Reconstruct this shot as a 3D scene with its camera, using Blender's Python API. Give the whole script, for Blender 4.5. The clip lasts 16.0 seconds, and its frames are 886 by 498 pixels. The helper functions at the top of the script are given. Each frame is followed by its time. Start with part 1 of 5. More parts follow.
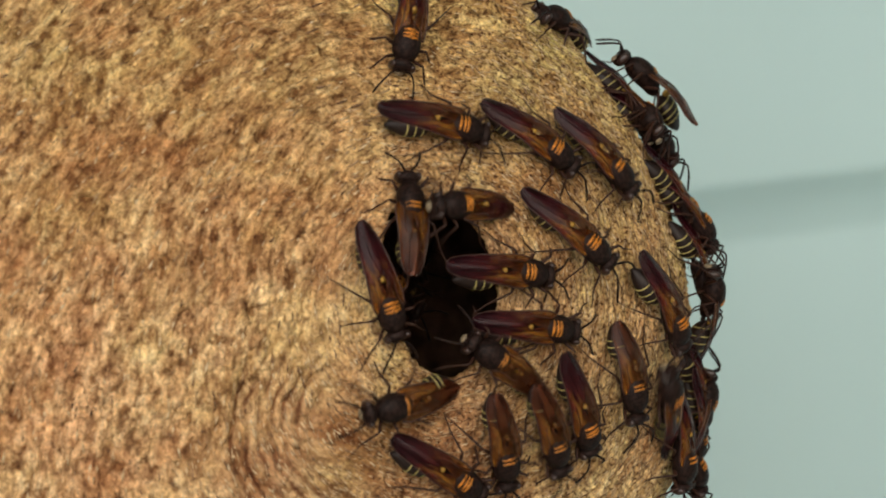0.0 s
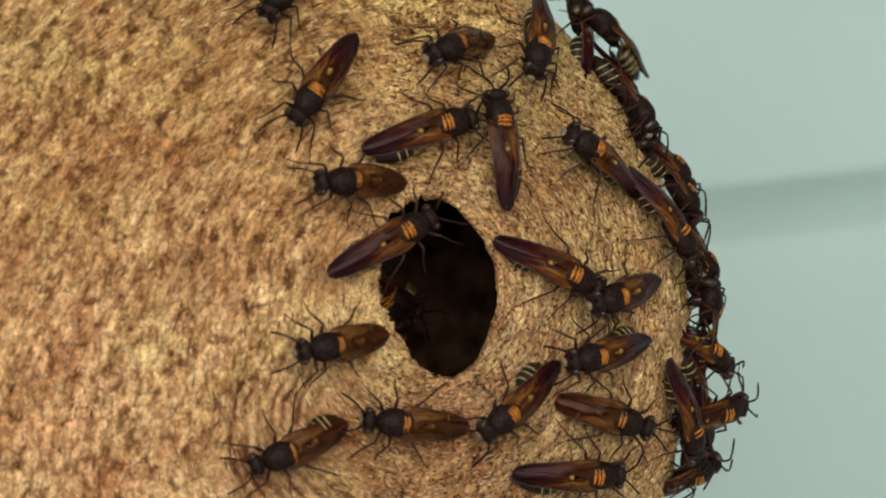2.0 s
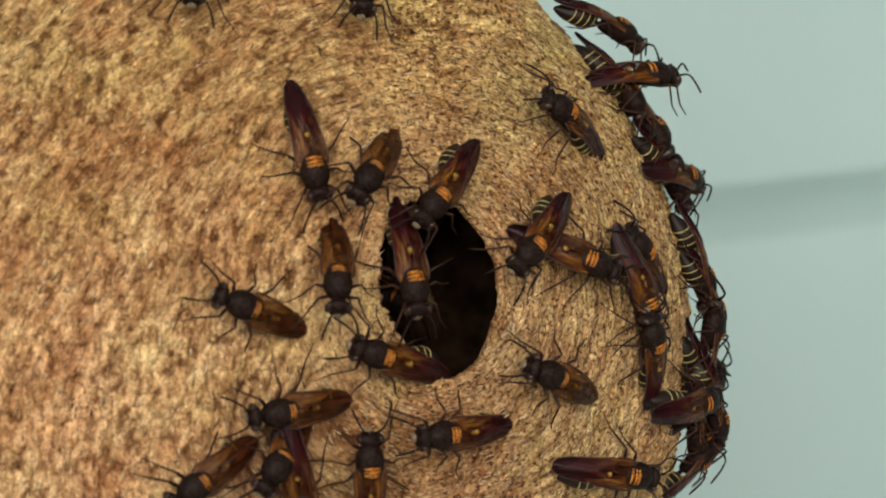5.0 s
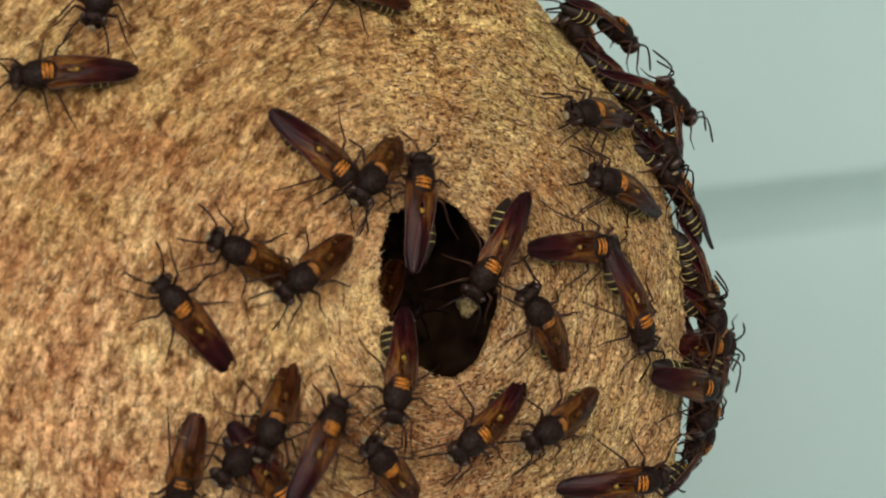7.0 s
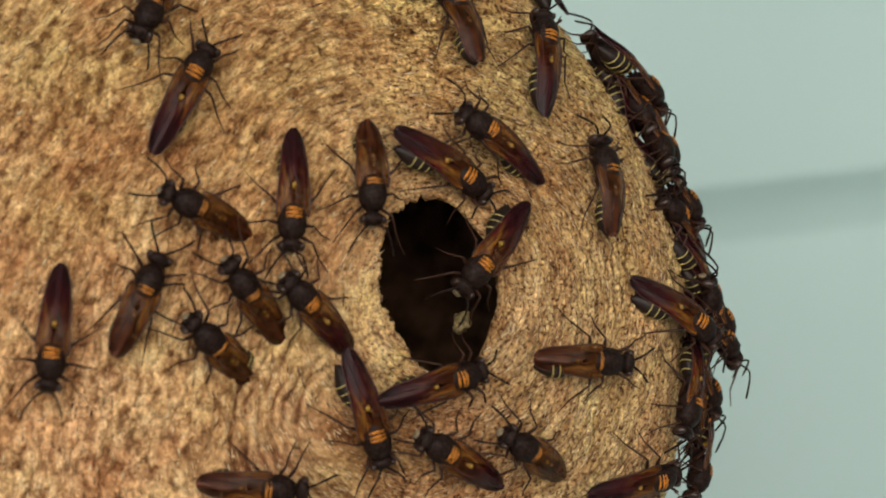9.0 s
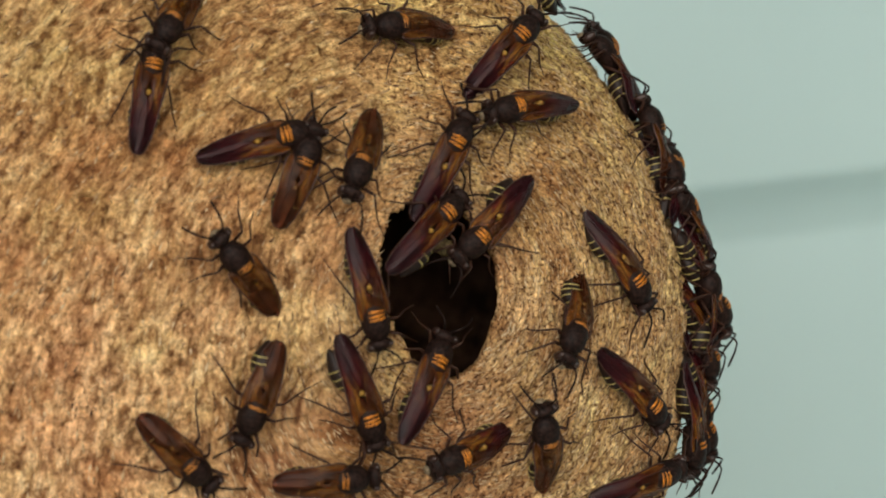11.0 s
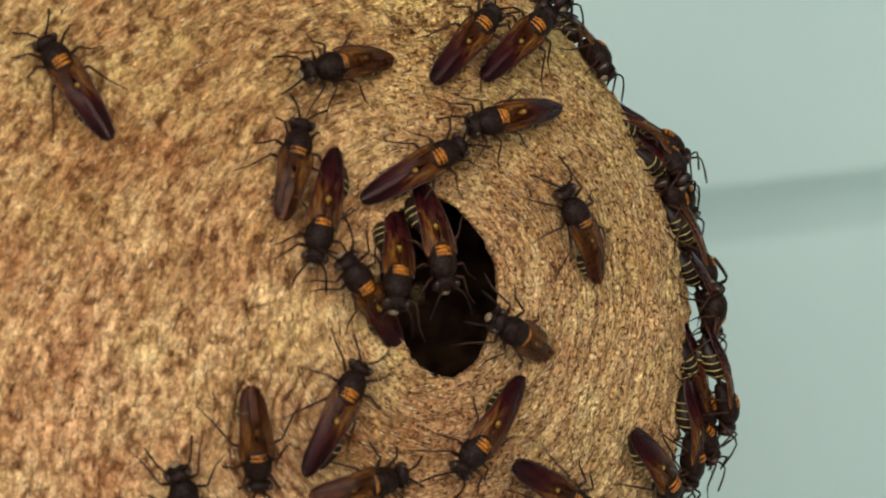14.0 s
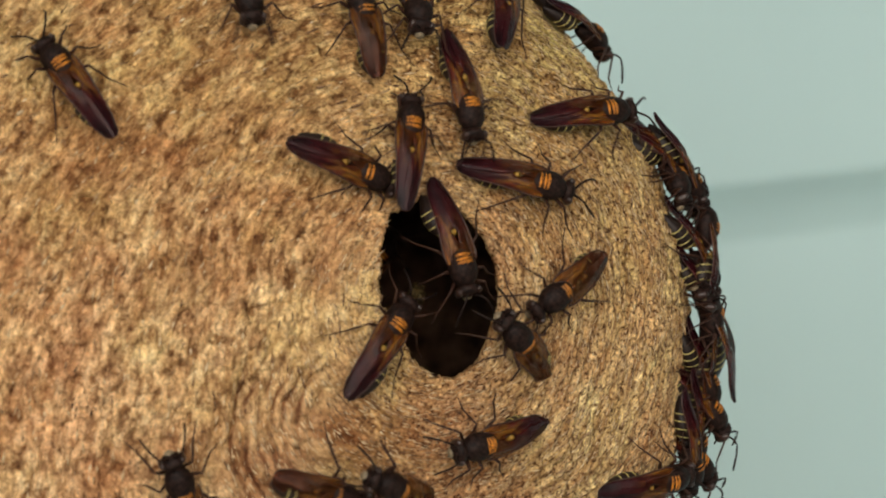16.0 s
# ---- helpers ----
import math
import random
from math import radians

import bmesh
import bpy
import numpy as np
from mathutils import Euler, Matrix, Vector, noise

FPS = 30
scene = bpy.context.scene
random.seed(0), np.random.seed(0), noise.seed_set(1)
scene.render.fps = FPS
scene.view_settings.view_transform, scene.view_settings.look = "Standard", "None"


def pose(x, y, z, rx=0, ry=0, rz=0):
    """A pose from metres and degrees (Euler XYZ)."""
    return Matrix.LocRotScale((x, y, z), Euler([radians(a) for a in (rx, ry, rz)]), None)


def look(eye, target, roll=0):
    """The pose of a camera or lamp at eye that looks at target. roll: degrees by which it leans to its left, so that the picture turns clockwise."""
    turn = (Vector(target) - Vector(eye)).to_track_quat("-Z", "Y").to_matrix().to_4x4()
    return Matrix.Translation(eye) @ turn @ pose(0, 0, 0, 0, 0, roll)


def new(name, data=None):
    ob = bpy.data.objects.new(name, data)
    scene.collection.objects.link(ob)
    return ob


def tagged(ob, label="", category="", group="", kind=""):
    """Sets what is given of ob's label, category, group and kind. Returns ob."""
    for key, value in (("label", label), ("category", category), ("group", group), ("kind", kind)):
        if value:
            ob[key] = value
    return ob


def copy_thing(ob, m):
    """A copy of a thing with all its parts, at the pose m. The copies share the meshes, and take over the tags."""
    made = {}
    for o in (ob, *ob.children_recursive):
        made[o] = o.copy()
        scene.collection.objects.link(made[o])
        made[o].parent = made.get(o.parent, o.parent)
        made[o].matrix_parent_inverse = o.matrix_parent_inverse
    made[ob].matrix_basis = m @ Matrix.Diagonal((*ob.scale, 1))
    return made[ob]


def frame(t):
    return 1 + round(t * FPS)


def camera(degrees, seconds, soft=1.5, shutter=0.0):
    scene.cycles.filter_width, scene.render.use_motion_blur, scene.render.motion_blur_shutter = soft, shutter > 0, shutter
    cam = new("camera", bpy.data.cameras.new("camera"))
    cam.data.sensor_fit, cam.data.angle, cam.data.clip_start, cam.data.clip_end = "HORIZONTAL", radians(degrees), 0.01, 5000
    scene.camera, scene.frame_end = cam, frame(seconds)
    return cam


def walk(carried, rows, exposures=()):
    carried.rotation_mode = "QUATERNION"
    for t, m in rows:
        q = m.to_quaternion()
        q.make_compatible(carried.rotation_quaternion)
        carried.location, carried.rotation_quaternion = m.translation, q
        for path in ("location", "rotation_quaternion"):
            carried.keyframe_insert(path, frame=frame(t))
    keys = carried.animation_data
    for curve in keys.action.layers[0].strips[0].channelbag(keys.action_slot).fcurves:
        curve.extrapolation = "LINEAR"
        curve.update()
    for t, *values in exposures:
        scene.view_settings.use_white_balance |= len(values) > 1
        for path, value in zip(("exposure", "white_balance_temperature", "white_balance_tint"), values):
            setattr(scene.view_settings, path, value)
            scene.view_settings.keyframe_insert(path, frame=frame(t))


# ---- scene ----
cam = camera(17.48, 16.0, soft=1.85, shutter=0.4)
cam.data.dof.use_dof = True
cam.data.dof.focus_distance = 0.311
cam.data.dof.aperture_fstop = 30.0
ROLL = 7.0
TILT = pose(0, 0, 0, 0, ROLL, 0)
EYE = look((0, -0.30, 0), (0, 0, 0), -ROLL)
walk(cam, [(0.0, EYE), (16.0, EYE)], [(0.0, 0.24), (16.0, 0.24)])

# ---- daylight: bright overcast, a wide soft sun from in front of the wall ----
world = bpy.data.worlds.new("sky")
scene.world = world
world.use_nodes = True
nt = world.node_tree
sky = nt.nodes.new("ShaderNodeTexSky")
sky.sky_type = "NISHITA"
sky.sun_disc = False
sky.sun_elevation = radians(6)
sky.sun_rotation = radians(170)
sky.dust_density = 4.0
nt.links.new(sky.outputs[0], nt.nodes["Background"].inputs[0])
nt.nodes["Background"].inputs[1].default_value = 0.036
lamp = bpy.data.lights.new("sun", "SUN")
lamp.energy = 4.4
lamp.angle = radians(85)
lamp.color = (1.0, 0.965, 0.92)
sun = new("sun", lamp)
sun.matrix_world = look((-0.02, -0.98, 0.0), (0, 0, 0))

# ---- helpers ----
MM = 0.001
UNIT = 0.00107


def part(name, bm, material, parent, label="", smooth=True):
    me = bpy.data.meshes.new(name)
    bm.to_mesh(me)
    bm.free()
    if smooth:
        me.polygons.foreach_set("use_smooth", [True] * len(me.polygons))
    me.materials.append(material)
    ob = new(name, me)
    ob.parent = parent
    if label:
        ob["label"] = label
    return ob


def loft(bm, sections, n=14):
    """A closed body along x from sections (x, y, z, half width, half height)."""
    rings = []
    for x, y, z, w, h in sections:
        ring = []
        for k in range(n):
            a = 2 * math.pi * k / n
            ring.append(bm.verts.new((x * UNIT, (y + w * math.cos(a)) * UNIT, (z + h * math.sin(a)) * UNIT)))
        rings.append(ring)
    for r0, r1 in zip(rings, rings[1:]):
        for k in range(n):
            bm.faces.new((r0[k], r0[(k + 1) % n], r1[(k + 1) % n], r1[k]))
    bm.faces.new(rings[0][::-1])
    bm.faces.new(rings[-1])
    bmesh.ops.recalc_face_normals(bm, faces=bm.faces)
    return bm


def tube(bm, points, radii, n=7):
    """A tube through points, in millimetres."""
    pts = [Vector(p) for p in points]
    rings = []
    for i, p in enumerate(pts):
        d = (pts[min(i + 1, len(pts) - 1)] - pts[max(i - 1, 0)]).normalized()
        side = d.cross(Vector((0.13, 0.21, 0.97))).normalized()
        up = side.cross(d)
        ring = []
        for k in range(n):
            a = 2 * math.pi * k / n
            ring.append(bm.verts.new((p + (side * math.cos(a) + up * math.sin(a)) * radii[i]) * UNIT))
        rings.append(ring)
    for r0, r1 in zip(rings, rings[1:]):
        for k in range(n):
            bm.faces.new((r0[k], r0[(k + 1) % n], r1[(k + 1) % n], r1[k]))
    bm.faces.new(rings[0][::-1])
    bm.faces.new(rings[-1])
    bmesh.ops.recalc_face_normals(bm, faces=bm.faces)
    return bm


def blob(bm, centre, size, u=14, v=9):
    made = bmesh.ops.create_uvsphere(bm, u_segments=u, v_segments=v, radius=1.0)["verts"]
    for w in made:
        w.co = Vector([(c + k * s) * UNIT for c, k, s in zip(centre, w.co, size)])
    return made


# ---- materials ----
def material(name):
    m = bpy.data.materials.new(name)
    m.use_nodes = True
    return m, m.node_tree, m.node_tree.nodes["Principled BSDF"]


def add(nt, kind, **values):
    node = nt.nodes.new("ShaderNode" + kind)
    for key, value in values.items():
        node.inputs[key].default_value = value
    return node


def ramp(nt, source, stops):
    node = nt.nodes.new("ShaderNodeValToRGB")
    while len(node.color_ramp.elements) < len(stops):
        node.color_ramp.elements.new(0.5)
    for e, (at, colour) in zip(node.color_ramp.elements, stops):
        e.position, e.color = at, (*colour, 1)
    nt.links.new(source, node.inputs[0])
    return node


def mixed(nt, blend, factor, a, b):
    node = nt.nodes.new("ShaderNodeMix")
    node.data_type, node.blend_type = "RGBA", blend
    for socket, value in ((node.inputs[0], factor), (node.inputs[6], a), (node.inputs[7], b)):
        if isinstance(value, bpy.types.NodeSocket):
            nt.links.new(value, socket)
        else:
            socket.default_value = value
    return node.outputs[2]


def paper_material():
    """Chewed plant fibre: short flakes laid in streaks round the entrance, tan, ochre and rusty blotches, crevice shade
    put into the colour.
    """
    m, nt, bsdf = material("nest_paper")
    grain = nt.nodes.new("ShaderNodeAttribute")
    grain.attribute_name = "grain"
    place = nt.nodes.new("ShaderNodeTexCoord")
    obj = place.outputs["Object"]

    def noise_at(vector, scale, detail, rough=0.6, out="Fac"):
        node = add(nt, "TexNoise", Scale=scale, Detail=detail, Roughness=rough)
        nt.links.new(vector, node.inputs["Vector"])
        return node.outputs[out]

    # the grain, shaken a little so that no flake is straight
    shake = nt.nodes.new("ShaderNodeVectorMath")
    shake.operation = "MULTIPLY_ADD"
    nt.links.new(noise_at(grain.outputs["Vector"], 1.6, 3.0, 0.6, "Color"), shake.inputs[0])
    shake.inputs[1].default_value = (0.9, 0.9, 0.9)
    nt.links.new(grain.outputs["Vector"], shake.inputs[2])
    flow = shake.outputs[0]
    layer = nt.nodes.new("ShaderNodeAttribute")
    layer.attribute_name = "layer"
    clod = nt.nodes.new("ShaderNodeAttribute")
    clod.attribute_name = "clod"
    stir = nt.nodes.new("ShaderNodeVectorMath")
    stir.operation = "MULTIPLY_ADD"
    nt.links.new(noise_at(clod.outputs["Vector"], 1.3, 3.0, 0.6, "Color"), stir.inputs[0])
    stir.inputs[1].default_value = (1.1, 1.1, 1.1)
    nt.links.new(clod.outputs["Vector"], stir.inputs[2])
    coarse = nt.nodes.new("ShaderNodeAttribute")
    coarse.attribute_name = "coarse"

    def both(fine, rough_scale, detail):
        """Fine fibres round the entrance, coarse lumps on the older flank."""
        node = nt.nodes.new("ShaderNodeMix")
        nt.links.new(coarse.outputs["Fac"], node.inputs[0])
        nt.links.new(fine, node.inputs[2])
        nt.links.new(noise_at(stir.outputs[0], rough_scale, detail, 0.62), node.inputs[3])
        return node.outputs[0]

    pulp = both(noise_at(flow, 0.75, 6.0, 0.68), 1.05, 5.0)
    clump = both(noise_at(flow, 1.25, 4.0, 0.62), 1.7, 4.0)
    fibre = both(noise_at(flow, 2.4, 4.0, 0.72), 3.0, 3.0)
    blotch = noise_at(obj, 120.0, 4.0, 0.6)
    patch = noise_at(obj, 36.0, 3.0, 0.5)
    speck = noise_at(obj, 1000.0, 3.0, 0.7)
    sheets = noise_at(layer.outputs["Vector"], 1.0, 3.0, 0.55)
    base = ramp(nt, pulp, [(0.33, (0.285, 0.162, 0.082)), (0.43, (0.525, 0.342, 0.188)),
                           (0.53, (0.745, 0.532, 0.312)), (0.66, (0.84, 0.655, 0.425))]).outputs[0]
    tone = ramp(nt, blotch, [(0.33, (0.84, 0.66, 0.58)), (0.5, (0.97, 0.93, 0.87)), (0.68, (0.96, 1.0, 0.84))]).outputs[0]
    colour = mixed(nt, "MULTIPLY", 0.8, base, tone)
    wide = ramp(nt, patch, [(0.36, (0.95, 0.84, 0.80)), (0.52, (1, 1, 1)), (0.66, (0.92, 0.98, 0.84))]).outputs[0]
    colour = mixed(nt, "MULTIPLY", 0.8, colour, wide)
    bands = ramp(nt, sheets, [(0.36, (0.68, 0.56, 0.48)), (0.47, (1, 1, 1)), (0.60, (1.06, 1.07, 1.0)), (0.70, (0.86, 0.79, 0.66))]).outputs[0]
    ring = nt.nodes.new("ShaderNodeAttribute")
    ring.attribute_name = "ring"
    plain = mixed(nt, "MIX", ring.outputs["Fac"], (1, 0.97, 0.95, 1), bands)
    colour = mixed(nt, "MULTIPLY", 0.8, colour, plain)
    seam_shade = nt.nodes.new("ShaderNodeAttribute")
    seam_shade.attribute_name = "seam_shade"
    colour = mixed(nt, "MULTIPLY", seam_shade.outputs["Fac"], colour, (0.36, 0.25, 0.21, 1))
    rust = nt.nodes.new("ShaderNodeAttribute")
    rust.attribute_name = "rust"
    colour = mixed(nt, "MULTIPLY", rust.outputs["Fac"], colour, (0.72, 0.615, 0.575, 1))
    # the upper side is faintly green, and its dimmer light is painted in here
    green_top_shade = nt.nodes.new("ShaderNodeAttribute")
    green_top_shade.attribute_name = "green_top_shade"
    colour = mixed(nt, "MULTIPLY", green_top_shade.outputs["Fac"], colour, (0.80, 0.81, 0.65, 1))
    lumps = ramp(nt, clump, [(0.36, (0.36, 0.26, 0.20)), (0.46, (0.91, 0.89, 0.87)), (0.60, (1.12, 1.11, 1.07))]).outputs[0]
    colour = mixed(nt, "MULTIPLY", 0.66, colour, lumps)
    chunk = both(noise_at(flow, 0.42, 4.0, 0.62), 0.7, 4.0)
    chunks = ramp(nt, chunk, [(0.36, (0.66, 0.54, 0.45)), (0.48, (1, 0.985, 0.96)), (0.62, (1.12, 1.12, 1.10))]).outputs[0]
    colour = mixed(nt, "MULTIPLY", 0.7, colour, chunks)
    lint = ramp(nt, fibre, [(0.38, (0.33, 0.25, 0.20)), (0.47, (1, 1, 1)), (0.64, (1.22, 1.2, 1.14))]).outputs[0]
    colour = mixed(nt, "MULTIPLY", 0.26, colour, lint)
    # paper towards the edge is paler and yellower
    pale = nt.nodes.new("ShaderNodeAttribute")
    pale.attribute_name = "pale"
    colour = mixed(nt, "MULTIPLY", pale.outputs["Fac"], colour, (0.98, 1.06, 1.03, 1))
    # broad slanting bands of paler and browner pulp
    broad = noise_at(stir.outputs[0], 0.24, 2.0, 0.5)
    swathes = ramp(nt, broad, [(0.38, (0.80, 0.71, 0.64)), (0.50, (1, 1, 1)), (0.62, (1.07, 1.075, 1.05))]).outputs[0]
    colour = mixed(nt, "MULTIPLY", 0.75, colour, swathes)
    # the older flank is curdled: crumbs, the shade between them put into the colour
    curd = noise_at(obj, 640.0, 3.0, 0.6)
    gap_shade = ramp(nt, curd, [(0.35, (0.50, 0.39, 0.31)), (0.45, (1.03, 1.01, 0.99)), (0.60, (1.25, 1.25, 1.23))]).outputs[0]
    colour = mixed(nt, "MULTIPLY", coarse.outputs["Fac"], colour, gap_shade)
    pits = ramp(nt, speck, [(0.34, (0.35, 0.26, 0.2)), (0.43, (1, 1, 1))]).outputs[0]
    colour = mixed(nt, "MULTIPLY", 0.4, colour, pits)
    # gritty crumbs, freshest round the entrance
    fresh = nt.nodes.new("ShaderNodeAttribute")
    fresh.attribute_name = "fresh"
    grit = noise_at(obj, 2300.0, 2.0, 0.6)
    crumbs = ramp(nt, grit, [(0.36, (0.25, 0.175, 0.125)), (0.45, (0.95, 0.92, 0.88)), (0.57, (1.12, 1.13, 1.07)), (0.66, (1.55, 1.62, 1.48))]).outputs[0]
    colour = mixed(nt, "MULTIPLY", fresh.outputs["Fac"], colour, crumbs)
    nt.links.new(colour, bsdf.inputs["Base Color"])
    bsdf.inputs["Roughness"].default_value = 0.88
    bsdf.inputs["Specular IOR Level"].default_value = 0.2
    normal = None
    for height, strength, distance in ((chunk, 0.9, 0.0014), (clump, 0.55, 0.0008), (fibre, 0.5, 0.0004), (speck, 0.25, 0.0002), (grit, 0.8, 0.00018), (curd, 0.6, 0.0008)):
        b = add(nt, "Bump", Strength=strength, Distance=distance)
        nt.links.new(height, b.inputs["Height"])
        if height == curd:
            nt.links.new(coarse.outputs["Fac"], b.inputs["Strength"])
        if normal:
            nt.links.new(normal, b.inputs["Normal"])
        normal = b.outputs[0]
    nt.links.new(normal, bsdf.inputs["Normal"])
    return m


def body_material(name, colour, rough, spec, scale=4000.0, strength=0.3, vary=0.35):
    m, nt, bsdf = material(name)
    place = nt.nodes.new("ShaderNodeTexCoord")
    n = add(nt, "TexNoise", Scale=scale, Detail=3.0)
    nt.links.new(place.outputs["Object"], n.inputs["Vector"])
    low = tuple(c * (1 - vary) for c in colour)
    high = tuple(min(1.0, c * (1 + vary)) for c in colour)
    c = ramp(nt, n.outputs["Fac"], [(0.35, low), (0.65, high)]).outputs[0]
    nt.links.new(c, bsdf.inputs["Base Color"])
    bsdf.inputs["Roughness"].default_value = rough
    bsdf.inputs["Specular IOR Level"].default_value = spec
    b = add(nt, "Bump", Strength=strength, Distance=0.00005)
    nt.links.new(n.outputs["Fac"], b.inputs["Height"])
    nt.links.new(b.outputs[0], bsdf.inputs["Normal"])
    return m


def wing_material(name, stops, golden):
    """Smoky membrane: amber near the root, burgundy brown towards the tip, a little see-through."""
    m, nt, bsdf = material(name)
    place = nt.nodes.new("ShaderNodeTexCoord")
    n = add(nt, "TexNoise", Scale=700.0, Detail=3.0)
    nt.links.new(place.outputs["Object"], n.inputs["Vector"])
    split = nt.nodes.new("ShaderNodeSeparateXYZ")
    nt.links.new(place.outputs["Object"], split.inputs[0])
    along = nt.nodes.new("ShaderNodeMapRange")
    for at, value in ((1, -0.0088), (2, 0.0), (3, 0.0), (4, 1.0)):
        along.inputs[at].default_value = value
    nt.links.new(split.outputs["X"], along.inputs[0])
    c = ramp(nt, along.outputs[0], stops).outputs[0]
    shade = ramp(nt, n.outputs["Fac"], [(0.35, (0.6, 0.6, 0.6)), (0.65, (1.2, 1.2, 1.2))]).outputs[0]
    c = mixed(nt, "MULTIPLY", 0.8, c, shade)
    # pleats and veins run along the wing
    pull = nt.nodes.new("ShaderNodeVectorMath")
    pull.operation = "MULTIPLY"
    pull.inputs[1].default_value = (190.0, 2400.0, 700.0)
    nt.links.new(place.outputs["Object"], pull.inputs[0])
    pleat = add(nt, "TexNoise", Scale=1.0, Detail=2.0)
    nt.links.new(pull.outputs[0], pleat.inputs["Vector"])
    streak = ramp(nt, pleat.outputs["Fac"], [(0.36, (0.30, 0.26, 0.25)), (0.50, (0.95, 0.92, 0.9)), (0.60, (1.25, 1.25, 1.1)), (0.70, (2.6, 2.5, 1.9))]).outputs[0]
    c = mixed(nt, "MULTIPLY", 0.85, c, streak)
    # golden cells between the veins of the inner half
    cell = nt.nodes.new("ShaderNodeVectorMath")
    cell.operation = "MULTIPLY"
    cell.inputs[1].default_value = (420.0, 1300.0, 420.0)
    nt.links.new(place.outputs["Object"], cell.inputs[0])
    cells = add(nt, "TexNoise", Scale=1.0, Detail=2.0)
    nt.links.new(cell.outputs[0], cells.inputs["Vector"])
    gold = ramp(nt, cells.outputs["Fac"], [(0.50, (0, 0, 0)), (0.62, (0.8, 0.8, 0.8))]).outputs[0]
    inner = ramp(nt, along.outputs[0], [(0.36, (0, 0, 0)), (0.62, (1, 1, 1)), (0.95, (0.7, 0.7, 0.7))]).outputs[0]
    gold = mixed(nt, "MULTIPLY", 1.0, gold, inner)
    c = mixed(nt, "MIX", gold, c, golden)
    nt.links.new(c, bsdf.inputs["Base Color"])
    bsdf.inputs["Roughness"].default_value = 0.30
    bsdf.inputs["Specular IOR Level"].default_value = 0.16
    cover = ramp(nt, along.outputs[0], [(0.05, (0.90, 0.90, 0.90)), (0.42, (0.78, 0.78, 0.78)), (1.0, (0.55, 0.55, 0.55))]).outputs[0]
    cover = mixed(nt, "MULTIPLY", 0.4, cover, shade)
    nt.links.new(cover, bsdf.inputs["Alpha"])
    b = add(nt, "Bump", Strength=0.5, Distance=0.0001)
    nt.links.new(pleat.outputs["Fac"], b.inputs["Height"])
    nt.links.new(b.outputs[0], bsdf.inputs["Normal"])
    return m


def siding_material():
    m, nt, bsdf = material("siding_paint")
    place = nt.nodes.new("ShaderNodeTexCoord")
    n = add(nt, "TexNoise", Scale=9.0, Detail=4.0)
    nt.links.new(place.outputs["Object"], n.inputs["Vector"])
    f = add(nt, "TexNoise", Scale=260.0, Detail=3.0)
    nt.links.new(place.outputs["Object"], f.inputs["Vector"])
    c = ramp(nt, n.outputs["Fac"], [(0.3, (0.388, 0.545, 0.556)), (0.7, (0.428, 0.594, 0.604))]).outputs[0]
    nt.links.new(c, bsdf.inputs["Base Color"])
    bsdf.inputs["Roughness"].default_value = 0.6
    b = add(nt, "Bump", Strength=0.15, Distance=0.0005)
    nt.links.new(f.outputs["Fac"], b.inputs["Height"])
    nt.links.new(b.outputs[0], bsdf.inputs["Normal"])
    return m


def flake_material():
    """Single bits of fibre, from rusty brown to bleached straw, each of one tone."""
    m, nt, bsdf = material("fibre_flake")
    geo = nt.nodes.new("ShaderNodeNewGeometry")
    c = ramp(nt, geo.outputs["Random Per Island"], [(0.0, (0.13, 0.070, 0.040)), (0.3, (0.33, 0.20, 0.11)), (0.55, (0.54, 0.37, 0.205)), (0.9, (0.68, 0.51, 0.30)), (1.0, (0.76, 0.61, 0.39))]).outputs[0]
    nt.links.new(c, bsdf.inputs["Base Color"])
    bsdf.inputs["Roughness"].default_value = 0.9
    bsdf.inputs["Specular IOR Level"].default_value = 0.15
    return m


PAPER = paper_material()
FLAKE = flake_material()
BLACK = body_material("dark_cuticle", (0.0150, 0.0074, 0.0056), 0.55, 0.12, scale=2600.0, strength=0.7, vary=0.7)
BROWN = body_material("brown_cuticle", (0.015, 0.008, 0.006), 0.45, 0.25)
ORANGE = body_material("orange_mark", (0.38, 0.128, 0.009), 0.5, 0.3, scale=2600.0, strength=0.5, vary=0.8)
DULL_ORANGE = body_material("dull_orange_mark", (0.24, 0.085, 0.009), 0.5, 0.3, scale=2600.0, strength=0.5, vary=0.8)
GOLDEN = body_material("golden_spot", (0.27, 0.15, 0.02), 0.5, 0.3, scale=2600.0, strength=0.5, vary=0.6)
YELLOW = body_material("pale_yellow_band", (0.35, 0.285, 0.095), 0.5, 0.4, vary=0.4)
EYE_MAT = body_material("eye", (0.030, 0.014, 0.010), 0.3, 0.5)
LEG = body_material("leg_cuticle", (0.036, 0.015, 0.009), 0.5, 0.2)
FACE = body_material("face", (0.20, 0.15, 0.09), 0.5, 0.4)
BURGUNDY_WING = wing_material("burgundy_wing_membrane", [(0.0, (0.021, 0.005, 0.0075)), (0.34, (0.037, 0.006, 0.008)), (0.52, (0.062, 0.0095, 0.009)), (0.68, (0.078, 0.017, 0.007)), (0.86, (0.12, 0.034, 0.007)), (1.0, (0.20, 0.062, 0.009))], (0.27, 0.115, 0.014, 1))
AMBER_WING = wing_material("amber_wing_membrane", [(0.0, (0.044, 0.0115, 0.0065)), (0.35, (0.060, 0.0165, 0.0065)), (0.62, (0.072, 0.021, 0.0065)), (0.85, (0.115, 0.036, 0.007)), (1.0, (0.18, 0.060, 0.010))], (0.22, 0.092, 0.016, 1))
